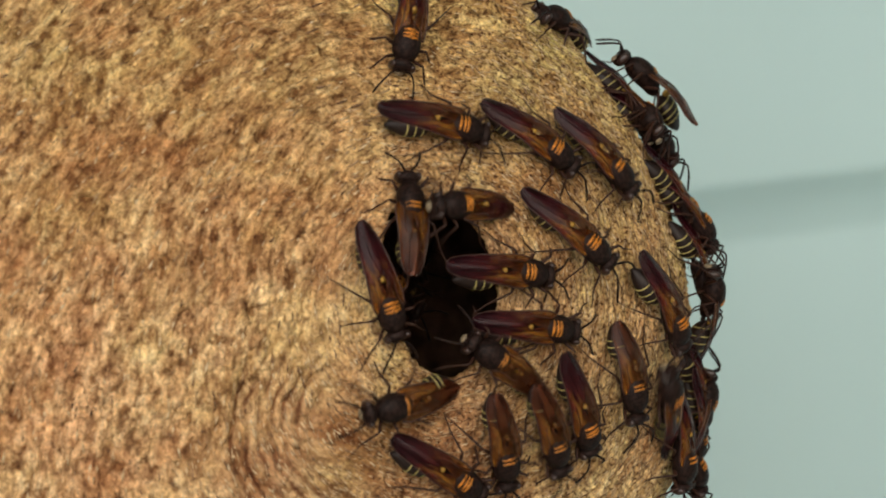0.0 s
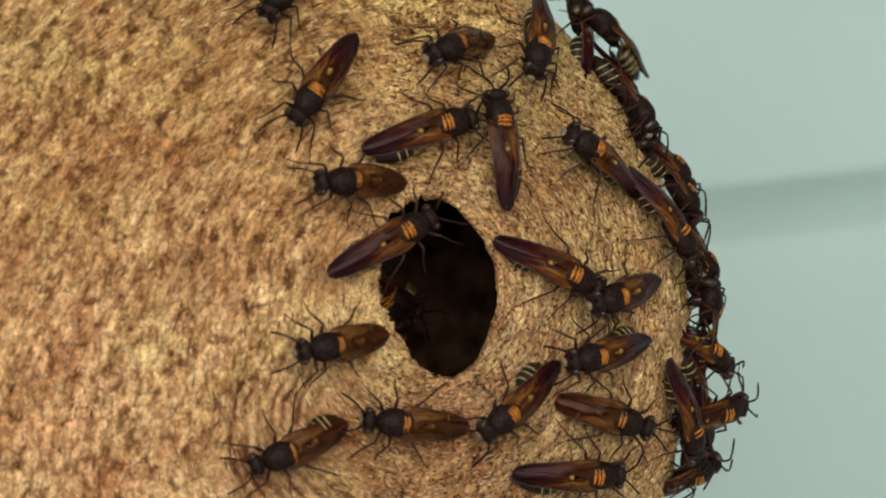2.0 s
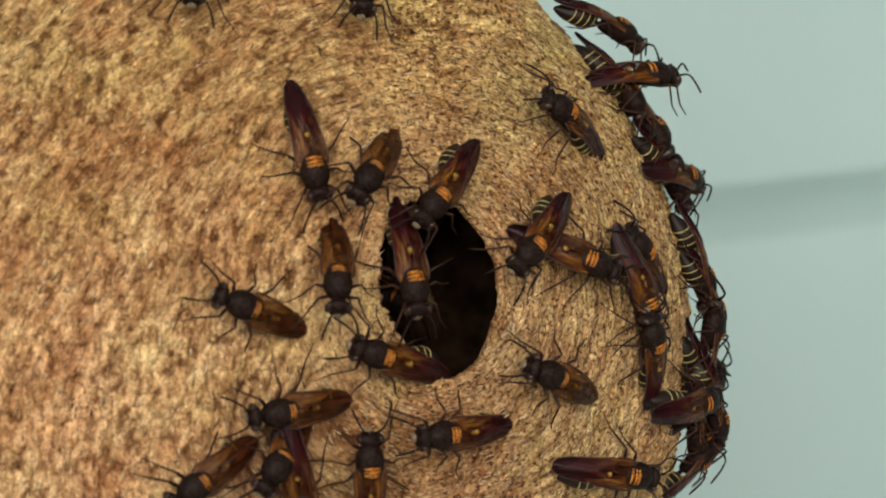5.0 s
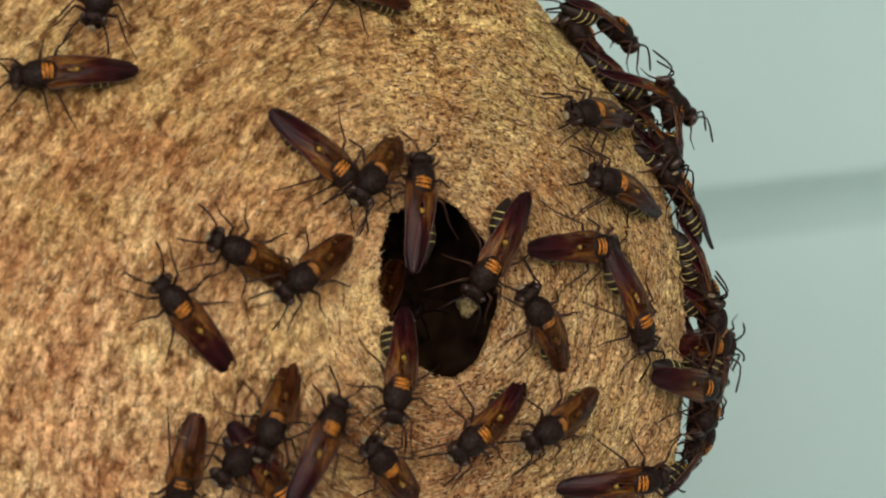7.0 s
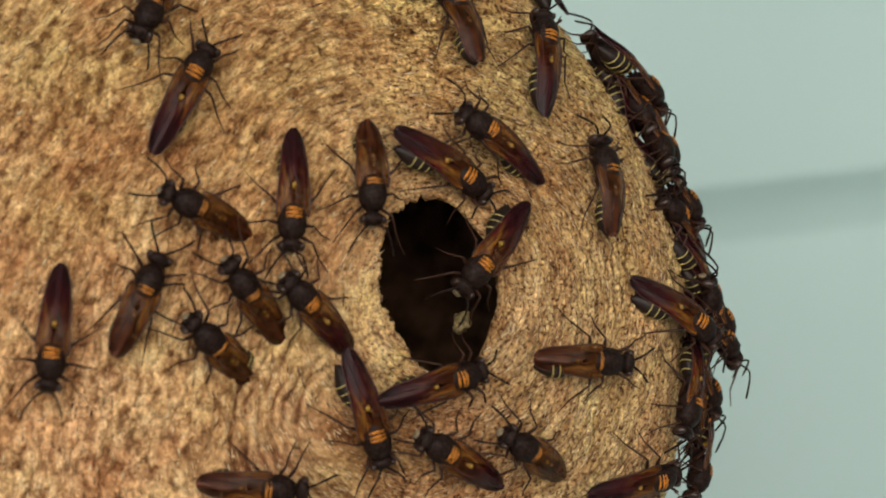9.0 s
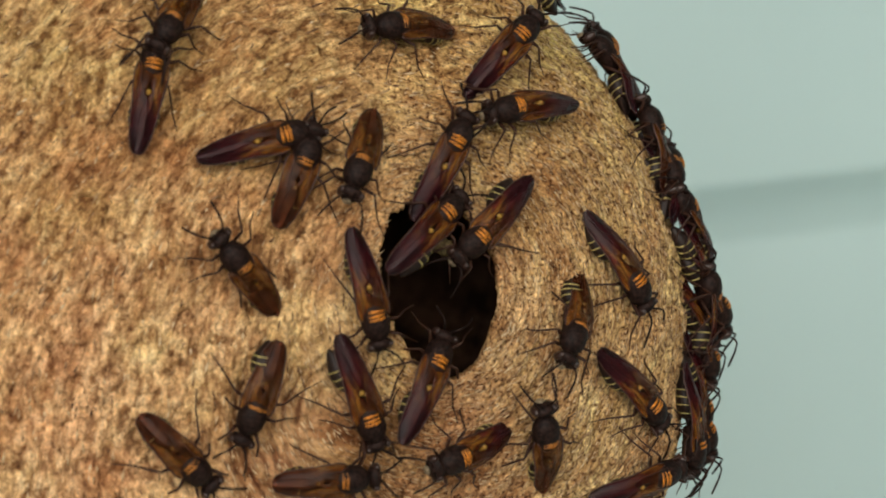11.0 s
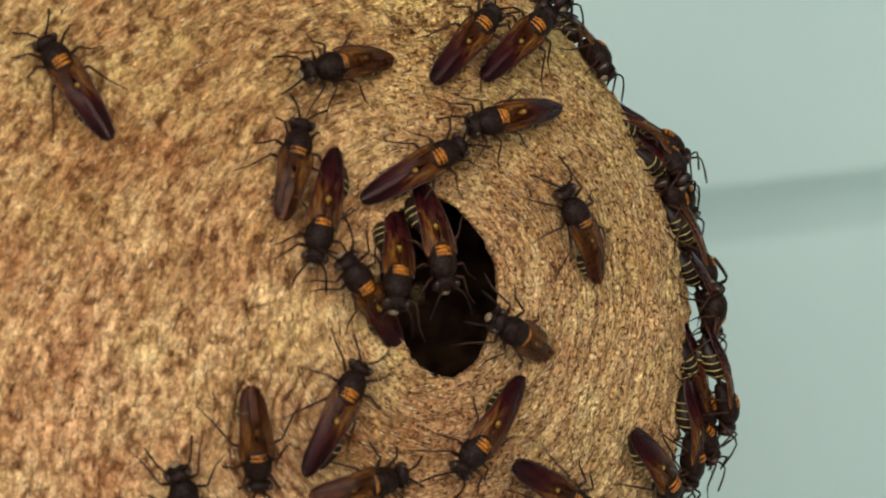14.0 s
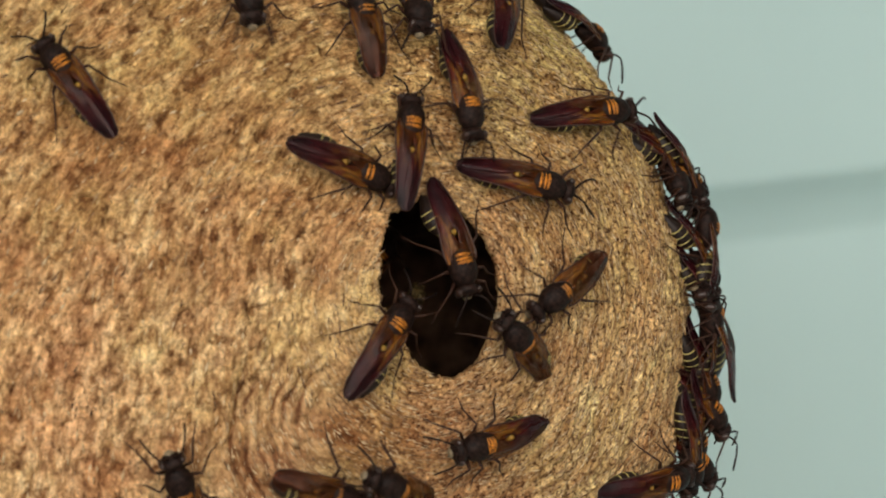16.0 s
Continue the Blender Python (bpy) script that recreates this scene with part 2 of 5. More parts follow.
VEIN = body_material("wing_vein", (0.045, 0.018, 0.012), 0.4, 0.4)
SIDING = siding_material()
PULP = body_material("wet_wood_pulp", (0.19, 0.14, 0.06), 0.7, 0.3, scale=1500.0, strength=0.9, vary=0.6)
CHAMBER_SHADE = body_material("chamber_shade_brown", (0.16, 0.10, 0.066), 0.9, 0.1, scale=300.0, vary=0.6)
BOUNCE_GROUND = body_material("pale_bounce_ground", (0.60, 0.62, 0.56), 0.9, 0.2, scale=6.0, vary=0.15)

# ---- wall of lapped boards behind, and the ground ----
WALL_Y = 0.25
wall = tagged(new("wall_north"), kind="structure", label="pale green painted lapped board siding of a house wall", category="wall")
GAP, LAP = 0.150, 0.0066


def board(z0):
    """One weatherboard: its foot stands proud of the board below and throws a soft shade."""
    bm = bmesh.new()
    profile = [(0.0, -0.0045), (-0.0012, -0.0022), (-0.0020, 0.0006), (-0.0032, 0.0034), (-0.0047, 0.0058), (-LAP + 0.0006, 0.0074), (-LAP, 0.0086), (-0.001, GAP + 0.002), (0.0, GAP + 0.002)]
    ends = [[bm.verts.new((x, y, z)) for y, z in profile] for x in (-1.6, 1.6)]
    k = len(profile)
    for i in range(k):
        bm.faces.new((ends[0][i], ends[0][(i + 1) % k], ends[1][(i + 1) % k], ends[1][i]))
    bm.faces.new(ends[0])
    bm.faces.new(ends[1][::-1])
    bmesh.ops.recalc_face_normals(bm, faces=bm.faces)
    ob = part("board", bm, SIDING, wall, smooth=False)
    ob.location = (0, WALL_Y, z0)
    return ob


BOARD_Z = -0.0030
first = board(BOARD_Z)
for k in range(-9, 11):
    if k:
        again = first.copy()
        scene.collection.objects.link(again)
        again.location = (0, WALL_Y, BOARD_Z + k * GAP)
bm = bmesh.new()
bmesh.ops.create_cube(bm, size=1.0, matrix=Matrix.Translation((0, WALL_Y + 0.061, 0.15)) @ Matrix.Diagonal((3.2, 0.12, 3.2, 1)))
part("sheathing", bm, SIDING, wall, smooth=False)

# an unseen boarded soffit, added above the nest to cut light on its top
bm = bmesh.new()
for k in range(8):
    y0 = WALL_Y - 0.012 - k * 0.102
    made = bmesh.ops.create_cube(bm, size=1.0, matrix=Matrix.Translation((0, y0 - 0.05, 0.55)) @ Matrix.Diagonal((3.2, 0.099, 0.018, 1)))
bmesh.ops.create_cube(bm, size=1.0, matrix=Matrix.Translation((0, WALL_Y - 0.42, 0.575)) @ Matrix.Diagonal((3.2, 0.86, 0.03, 1)))
tagged(part("light_block_soffit", bm, SIDING, None, smooth=False), kind="structure", label="unseen pale green boarded soffit, added to block light from above", category="soffit")

bm = bmesh.new()
bmesh.ops.create_grid(bm, x_segments=40, y_segments=40, size=60.0)
for v in bm.verts:
    v.co.z = -1.42 + 0.03 * noise.noise(v.co * 0.5)
ground = part("ground", bm, BOUNCE_GROUND, None)
tagged(ground, kind="structure", label="unseen pale ground beside the house wall, added to bounce light up", category="ground")

# ---- the nest: a bulging paper shell with an oval entrance, in millimetres of its own frame ----
XC, YC, ZC = -72.0, 23.5, -9.0
A, B, HIGH, LOW, BACK = 99.65, 34.0, 64.0, 79.0, 228.0


def foot(x, z):
    """The place and outward normal of the shell's front at x, z."""
    c = HIGH if z > ZC else LOW
    u, w = (x - XC) / A, (z - ZC) / c
    k = u * u + w * w
    if k > 0.9990:
        s = math.sqrt(0.9990 / k)
        u, w = u * s, w * s
    v = math.sqrt(1 - u * u - w * w)
    return Vector((XC + A * u, YC - B * v, ZC + c * w)), Vector((u / A, -v / B, w / c)).normalized()


def value_noise(p, seed=0):
    """Smooth lattice noise in -1..1 at the points p, an array n x 3."""
    i = np.floor(p).astype(np.int64)
    f = p - i
    f = f * f * (3 - 2 * f)
    out = np.zeros(len(p))
    for dx in (0, 1):
        for dy in (0, 1):
            for dz in (0, 1):
                h = (i[:, 0] + dx) * 374761393 + (i[:, 1] + dy) * 668265263 + (i[:, 2] + dz) * 2147483647 + seed * 974711
                h = (h ^ (h >> 13)) * 1274126177
                h = ((h ^ (h >> 16)) & 0xFFFF) / 32767.5 - 1
                w = (f[:, 0] if dx else 1 - f[:, 0]) * (f[:, 1] if dy else 1 - f[:, 1]) * (f[:, 2] if dz else 1 - f[:, 2])
                out += w * h
    return out


def scatter_flakes(nest, skin, flow, coarse):
    """Loose ends of chewed fibre, spindles laid along the grain over the front of the shell; one mesh, millimetres of the nest's frame."""
    rng = np.random.default_rng(4)
    normal = np.cross(np.gradient(skin, axis=0), np.gradient(skin, axis=1))
    size = np.linalg.norm(normal, axis=2)
    normal /= np.maximum(size, 1e-9)[..., None]
    normal *= -np.sign(np.sum(normal * (np.array([XC, 200.0, ZC]) - skin), 2))[..., None]
    seen = (np.abs(skin[..., 2]) < 28) & (skin[..., 0] > -49) & (skin[..., 1] < 24)
    weight = (size * seen * (1.0 - 0.93 * coarse)).ravel()
    pick = rng.choice(weight.size, 11000, p=weight / weight.sum())
    p, up, rough, way = skin.reshape(-1, 3)[pick], normal.reshape(-1, 3)[pick], coarse.ravel()[pick], flow.reshape(-1, 2)[pick]
    along = np.stack([way[:, 0], 0 * rough, way[:, 1]], 1)
    along += rng.normal(0, 0.15, along.shape) * np.linalg.norm(along, axis=1)[:, None]
    along -= up * np.sum(along * up, 1)[:, None]
    along /= np.linalg.norm(along, axis=1)[:, None]
    side = np.cross(up, along)
    count = len(pick)
    length = rng.uniform(0.25, 0.95, count)
    width = rng.uniform(0.04, 0.10, count) * (1 + 0.8 * rough)
    high = width * rng.uniform(0.3, 0.7, count)
    tilt = rng.normal(0, 0.07, count)
    ends = (along + up * tilt[:, None]) * length[:, None]
    p = p + up * (0.02 * rng.standard_normal(count))[:, None]
    mid = along * (length * rng.uniform(-0.4, 0.4, count))[:, None]
    verts = np.stack([p + ends, p - ends, p + mid + side * width[:, None], p + mid + up * high[:, None], p + mid - side * width[:, None], p + mid - up * high[:, None]], 1)
    faces = np.array([(0, 2, 3), (0, 3, 4), (0, 4, 5), (0, 5, 2), (1, 3, 2), (1, 4, 3), (1, 5, 4), (1, 2, 5)])
    faces = (faces[None] + 6 * np.arange(count)[:, None, None]).reshape(-1, 3)
    me = bpy.data.meshes.new("loose_fibre")
    me.from_pydata(verts.reshape(-1, 3) * MM, [], faces.tolist())
    me.polygons.foreach_set("use_smooth", np.ones(len(faces), dtype=bool))
    me.materials.append(FLAKE)
    ob = tagged(new("loose_fibre", me), kind="stuff", label="loose straw-coloured ends of chewed plant fibre")
    ob.parent = nest


def build_nest():
    hx, hz = (-0.1 - XC) / A, (-3.9 - ZC) / HIGH
    h = np.array([hx, -math.sqrt(1 - hx * hx - hz * hz), hz])
    e2 = np.array([0, 0, 1.0]) - h * h[2]
    e2 /= np.linalg.norm(e2)
    e1 = np.cross(e2, -h)
    e1 *= np.sign(e1[0])
    n = 960
    phi = np.linspace(0, 2 * math.pi, n, endpoint=False)
    cs, sn = np.cos(phi), np.sin(phi)
    # the entrance: an upright oval with a gnawed, uneven edge
    ring3 = np.stack([cs * 1.7, sn * 1.7, 0 * phi], 1)
    edge = 1 / np.sqrt((cs / 0.0935) ** 2 + (sn / np.where(sn > 0, 0.150, 0.140)) ** 2)
    edge *= 1 - 0.07 * np.exp(-((phi - 4.05) / 0.38) ** 2) + 0.045 * value_noise(ring3 + 3.3, 5) + 0.03 * value_noise(ring3 * 4, 6) + 0.030 * value_noise(ring3 * 17, 7) * (0.4 + 0.8 * (cs < 0.1)) + 0.016 * value_noise(ring3 * 34, 17) * np.clip(1 - np.abs(phi - 4.0) / 0.9, 0, 1)
    steps = [0.0]
    while steps[-1] < 1.02:
        steps.append(steps[-1] + 0.0034)
    while steps[-1] < 2.95:
        steps.append(steps[-1] + 0.02 + 0.03 * (steps[-1] - 1.02))
    hole = h * np.array([A, B, HIGH])
    clods, coarse, flows, pale = [], [], [], []
    rings, grains, sheets, fade, seam_shade, rust, fresh, green_top_shade = [], [], [], [], [], [], [], []

    def shell(theta, inset, carve):
        d = np.cos(theta)[:, None] * h + np.sin(theta)[:, None] * (cs[:, None] * e1 + sn[:, None] * e2)
        r = theta * 71.0
        flat = np.stack([r * cs, r * sn], 1)
        wob = value_noise(np.stack([flat[:, 0] / 9, flat[:, 1] / 9, 0 * r], 1), 11)
        # the layers of paper were laid about a centre that slips downwards away from the hole
        right = np.clip((cs - 0.1) / 0.4, 0, 1)
        slip = -(0.36 - 0.30 * right) * np.clip(r - 10, 0, 40) - 0.45 * np.clip(-flat[:, 0] - 9, 0, 45)
        rr = np.hypot(flat[:, 0], flat[:, 1] - slip) + 1.8 * wob
        low_left = np.clip(1.5 - np.abs((phi - 3.9 + math.pi) % (2 * math.pi) - math.pi) / 0.75, 0, 1)
        drawn = 0.48 - 0.13 * low_left * np.clip((30 - rr) / 12, 0, 1)
        size = np.stack([np.full(n, A), np.where(d[:, 1] > 0, BACK, B), np.where(d[:, 2] > 0, HIGH, LOW)], 1)
        p = d * size
        # the flakes lie along curves in true lengths over the shell
        away = np.stack([p[:, 0] - hole[0], p[:, 2] - hole[2]], 1)
        far = np.maximum(np.linalg.norm(away, axis=1), 1e-6)
        away *= (1 + 0.8 * np.clip(p[:, 1] - hole[1], 0, None) / far)[:, None]
        far = np.hypot(away[:, 0], away[:, 1])
        lean = -(0.30 - 0.26 * right) * np.clip(far - 8, 0, 40) - 0.30 * np.clip(-away[:, 0] - 8, 0, 40)
        arc = np.hypot(away[:, 0], away[:, 1] - lean) + 1.6 * wob
        drawn = drawn * (1 - 0.5 * right) + 0.16 * np.clip((away[:, 1] - 6) / 14, 0, 1)
        g = np.stack([away[:, 0] * drawn, away[:, 1] * drawn, arc * 1.3], 1)
        pale.append(right * np.clip((far - 5 + 2 * wob) / 8, 0, 1))
        flows.append(np.stack([lean - away[:, 1], away[:, 0]], 1))
        clods.append(np.stack([away[:, 0] * 0.42, away[:, 1] * 0.42, arc * 0.80], 1))
        coarse.append(np.clip((-away[:, 0] - 5 + 0.5 * away[:, 1] + 4 * wob) / 13, 0, 1))
        sheet = np.stack([flat[:, 0] * 0.06, flat[:, 1] * 0.06, rr * 0.75], 1)
        fade.append(np.clip((26 + 14 * right - rr) / 7, 0.0, 1.0) * np.maximum(0.4 + 0.3 * low_left, 0.6 * right))
        # a field of redder pulp was laid last, below the entrance
        field = np.hypot((flat[:, 0] + 2) / 15, (flat[:, 1] + 16) / 9) + 0.28 * wob
        fresh.append(np.clip((58 + 9 * right - r + 4 * wob) / 16, 0.3, 1) * np.clip(1.15 + (away[:, 0] + 3) / 11, 0.34, 1))
        green_top_shade.append(np.clip((flat[:, 1] + 5 * wob + 5) / 36 + 0.10 * right, 0, 0.75))
        rust.append(np.clip(1.45 - field, 0, 1))
        bump = np.zeros(n)
        crease_shade = np.zeros(n)
        if carve:
            big = np.stack([flat[:, 0] / 11, flat[:, 1] / 11, 0 * r + 2], 1)
            bump += 0.55 * value_noise(big, 1) + 0.22 * value_noise(big * 2.7, 2)
            bump += 0.16 * value_noise(g, 3) + 0.10 * value_noise(g * np.array([1.6, 1.6, 2.0]), 4)
            bump += 0.26 * value_noise(np.stack([flat[:, 0] * 1.1, flat[:, 1] * 1.1, 0 * r], 1), 8)
            bump += 0.14 * value_noise(np.stack([flat[:, 0] * 2.6, flat[:, 1] * 2.6, 0 * r], 1), 9)
            # ridged lumps on the older flank
            bump += coarse[-1] * (0.42 * value_noise(clods[-1] * 0.9, 41) + 0.22 * value_noise(clods[-1] * 1.9 + 7.0, 42) + 0.26 * value_noise(np.stack([away[:, 0] * 0.75, away[:, 1] * 0.75, 0 * r + 4], 1), 43))
            # layered sheets end in low ledges round the entrance
            for at, low, amount, mid, spread in ((14.0, 0, 0.22, 2.1, 0.9), (16.5, 0, 0.2, 4.7, 0.6), (12.0, 0, 0.2, 0.4, 0.8), (27.0, 0, 0.3, 2.6, 0.8)):
                turn = np.abs((phi - mid + math.pi) % (2 * math.pi) - math.pi)
                mask = np.clip(1.3 - turn / spread, 0, 1)
                bump += amount * mask * (1 / (1 + np.exp(-(rr - at) / 0.22)) - 1 / (1 + np.exp(-(rr - at - 6) / 2.5)) - 0.8 * np.exp(-((rr - at) / 0.35) ** 2))
            # below and beside the entrance a sheet ends in a ledge, with fine folds inside it
            bow = np.stack([away[:, 0] + 6.75, away[:, 1] + 14.5], 1)
            q = np.linalg.norm(bow, axis=1)
            inward = np.clip((-bow[:, 0] / np.maximum(q, 1e-6) - 0.30) / 0.3, 0, 1) * np.clip((11 - bow[:, 1]) / 8, 0, 1)
            q = q + 0.7 * wob + 0.35 * value_noise(np.stack([away[:, 0] * 0.5, away[:, 1] * 0.5, 0 * r + 9], 1), 51)
            bump += inward * (0.75 / (1 + np.exp(-np.clip((q - 15) / 0.2, -30, 30))) - 0.75 / (1 + np.exp(-np.clip((q - 19) / 1.6, -30, 30))) - 0.35 * np.exp(-((q - 14.7) / 0.35) ** 2))
            fold = inward * np.clip((q - 6) / 3, 0, 1) * np.clip((15.2 - q) / 1.2, 0, 1) * np.clip(0.95 + 0.5 * value_noise(clods[-1] * 0.5, 52), 0, 1)
            wave = np.sin(q * 2 * math.pi / 1.25)
            bump += 0.20 * fold * wave
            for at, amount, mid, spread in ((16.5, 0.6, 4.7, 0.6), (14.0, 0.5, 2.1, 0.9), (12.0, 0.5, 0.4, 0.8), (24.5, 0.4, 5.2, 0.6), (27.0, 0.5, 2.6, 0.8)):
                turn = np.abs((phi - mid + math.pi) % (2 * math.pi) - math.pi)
                crease_shade += amount * np.clip(1.3 - turn / spread, 0, 1) * np.exp(-((rr - at) / 0.32) ** 2)
            crease_shade += 1.15 * fold * np.clip(-1.5 * wave - 0.35, 0, 1) + 0.9 * inward * np.exp(-((q - 14.7) / 0.34) ** 2)
            bump += 0.10 * right * np.sin(rr * 2 * math.pi / 1.15 + 2.5 * wob) * np.clip(0.5 + value_noise(g * 0.5, 31), 0, 1)
            # the lip round the hole is thin and slightly raised
            bump += 0.35 * np.exp(-((theta - edge) * 71.0 / 1.6) ** 2)
        seam_shade.append(crease_shade * np.clip(0.75 + 0.8 * value_noise(g * 0.8, 21), 0, 1))
        normal = d / size
        normal /= np.linalg.norm(normal, axis=1)[:, None]
        p = p + np.array([XC, YC, ZC]) + normal * (bump - inset)[:, None]
        return p, g, sheet

    for inset, grow in ((9.0, 0.30), (4.0, 0.10), (2.2, 0.035), (1.2, 0.006), (0.5, -0.004)):
        p, g, sheet = shell(edge + grow, np.full(n, inset), False)
        rings.append(p)
        grains.append(g)
        sheets.append(sheet)
    for s in steps:
        p, g, sheet = shell(edge * max(0.0, 1 - s / 2.4) + s, np.zeros(n), True)
        rings.append(p)
        grains.append(g)
        sheets.append(sheet)
    verts = np.concatenate(rings) * MM
    m = len(rings)
    j, k = np.meshgrid(np.arange(m - 1), np.arange(n), indexing="ij")
    a = j * n + k
    b = j * n + (k + 1) % n
    faces = np.stack([a, b, b + n, a + n], -1).reshape(-1, 4)
    me = bpy.data.meshes.new("shell")
    me.vertices.add(len(verts))
    me.vertices.foreach_set("co", verts.ravel())
    me.loops.add(faces.size)
    me.loops.foreach_set("vertex_index", faces.ravel().astype(np.int32))
    me.polygons.add(len(faces))
    me.polygons.foreach_set("loop_start", np.arange(0, faces.size, 4, dtype=np.int32))
    me.update(calc_edges=True)
    me.polygons.foreach_set("use_smooth", np.ones(len(faces), dtype=bool))
    for name, values in (("grain", grains), ("clod", clods), ("layer", sheets)):
        at = me.attributes.new(name, "FLOAT_VECTOR", "POINT")
        at.data.foreach_set("vector", np.concatenate(values).ravel().astype(np.float32))
    for name, values in (("ring", fade), ("seam_shade", seam_shade), ("rust", rust), ("fresh", fresh), ("green_top_shade", green_top_shade), ("coarse", coarse), ("pale", pale)):
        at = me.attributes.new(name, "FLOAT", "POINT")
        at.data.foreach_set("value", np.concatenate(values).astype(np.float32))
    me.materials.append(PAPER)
    nest = tagged(new("wasp_nest"), label="tan fibrous paper wasp nest with dark oval entrance", category="wasp nest")
    nest.matrix_basis = TILT
    shell_ob = new("shell", me)
    shell_ob.parent = nest
    scatter_flakes(nest, np.stack(rings[5:]), np.stack(flows[5:]), np.stack(coarse[5:]))
    # the chamber behind the entrance, its deep shade put into a dark brown colour
    bm = bmesh.new()
    made = bmesh.ops.create_uvsphere(bm, u_segments=40, v_segments=24, radius=1.0)["verts"]
    for v in made:
        v.co = Vector((-12 + 30 * v.co.x, 36 + 30 * v.co.y, -4 + 30 * v.co.z)) * MM
    cut = [f for f in bm.faces if f.calc_center_median().y < 0.0145]
    bmesh.ops.delete(bm, geom=cut, context="FACES")
    part("chamber", bm, CHAMBER_SHADE, nest, "hollow inside the nest, coloured dark brown for its shade")
    return nest


build_nest()


# ---- the wasps ----
def leg(side, x, reach, sweep):
    """Hip at the thorax's underside, thigh up and out, shin down, long foot; the hip is the origin."""
    hip = Vector((x, 0.75 * side, 1.5))
    knee = hip + Vector((sweep * 0.40, reach * 0.46 * side, 1.15))
    ankle = hip + Vector((sweep * 0.92, reach * 0.84 * side, -0.75))
    toe = hip + Vector((sweep * 1.38, reach * 1.20 * side, -1.42))
    bm = bmesh.new()
    o = [p - hip for p in (hip, hip.lerp(knee, 0.45), hip.lerp(knee, 0.9), knee, knee.lerp(ankle, 0.5), ankle, ankle.lerp(toe, 0.5), toe)]
    tube(bm, o, [0.15, 0.20, 0.15, 0.11, 0.115, 0.085, 0.06, 0.045], 6)
    return bm, hip * UNIT


def build_wasp(bend=0.0, membrane=BURGUNDY_WING, bands=3, label="dark brown paper wasp with orange-banded back and amber wings", seed=0):
    """bend: degrees by which the abdomen swings aside from under the wings; seed: how the legs and feelers are set."""
    dice = random.Random(seed)
    w = tagged(new("wasp"), label=label, category="wasp", group="wasps on the nest")
    # those with amber wings are shorter behind
    short = 0.80 if membrane is AMBER_WING else 1.0
    S = 2.3 - 4.3 * (1 - short)
    neck = 0.46 if short == 1.0 else 0.16
    bm = loft(bmesh.new(), [(x + S, 0, z, a * 0.93, b) for x, z, a, b in (
        (2.78, 2.35, 0.28, 0.34), (2.62, 2.38, 0.66, 0.62), (2.25, 2.42, 1.10, 0.95), (1.7, 2.47, 1.42, 1.20), (0.95, 2.5, 1.55, 1.30), (0.2, 2.5, 1.45, 1.27),
        (-0.6, 2.4, 1.26, 1.12), (-1.3, 2.2, 1.0, 0.92), (-1.85, 1.95, 0.5, 0.52), (-2.0, 1.9, 0.2, 0.25))], 18)
    thorax = part("thorax", bm, BLACK, w)
    bars = ((0.50, 0.14, 0.84, 3.81), (0.12, 0.13, 0.82, 3.78), (-0.28, 0.16, 0.78, 3.68))
    for at, half, width, high in bars[3 - bands:] if bands > 1 else ((-0.22, 0.19, 0.94, 3.70),):
        bm = bmesh.new()
        rows = []
        for dx, lift in ((-half, -0.02), (-half * 0.6, 0.05), (half * 0.6, 0.05), (half, -0.02)):
            row = []
            for k in range(9):
                s = k / 4 - 1
                row.append(bm.verts.new(((at + dx * (1.1 - 0.45 * s * s) + 0.11 * noise.noise((k * 1.7, at * 9, dx * 3)) + S) * UNIT, s * width * UNIT, (high + lift - 0.36 * s * s * width) * UNIT)))
            rows.append(row)
        for r0, r1 in zip(rows, rows[1:]):
            for k in range(8):
                bm.faces.new((r0[k], r1[k], r1[k + 1], r0[k + 1]))
        part("back_band", bm, ORANGE if short == 1.0 else DULL_ORANGE, thorax, "bright orange band" if short == 1.0 else "dull orange band")
    bm = tube(bmesh.new(), [(-1.8 + S, 0, 1.95), (-2.3 + S, 0, 1.85), (-2.9 + S, 0, 1.95)], [0.24, 0.22, 0.42], 10)
    part("waist", bm, BROWN, w)
    hinge = Vector((-2.2 + S, 0, 0)) * UNIT
    swing = Matrix.Translation(hinge) @ pose(0, 0, 0, 0, 0, bend) @ Matrix.Translation(-hinge)
    bm = loft(bmesh.new(), [(-2.5 + (x + 2.5) * short + S, 0, z, a * 1.14, b * 1.1) for x, z, a, b in (
        (-2.5, 1.9, 0.3, 0.3), (-2.9, 1.82, 0.72, 0.68), (-3.5, 1.70, 1.12, 0.98), (-4.3, 1.55, 1.34, 1.10), (-5.1, 1.40, 1.28, 1.02),
        (-5.9, 1.20, 1.05, 0.84), (-6.6, 1.0, 0.68, 0.58), (-7.2, 0.85, 0.3, 0.3), (-7.45, 0.8, 0.06, 0.06))], 16)
    bm.transform(swing)
    gaster = part("abdomen", bm, BROWN, w)
    for far, z, a, b in ((-3.2, 1.76, 1.08, 0.95), (-4.05, 1.60, 1.48, 1.19), (-4.85, 1.45, 1.52, 1.18), (-5.6, 1.28, 1.34, 1.02)):
        x = -2.5 + (far + 2.5) * short
        bm = loft(bmesh.new(), [(x + 0.075 + S, 0, z, a * 0.96, b * 0.96), (x + 0.055 + S, 0, z, a + 0.02, b + 0.02), (x - 0.055 + S, 0, z, a + 0.02, b + 0.02), (x - 0.075 + S, 0, z, a * 0.96, b * 0.96)], 16)
        bm.transform(swing)
        part("abdomen_band", bm, YELLOW, gaster, "thin pale yellow band")
    bm = bmesh.new()
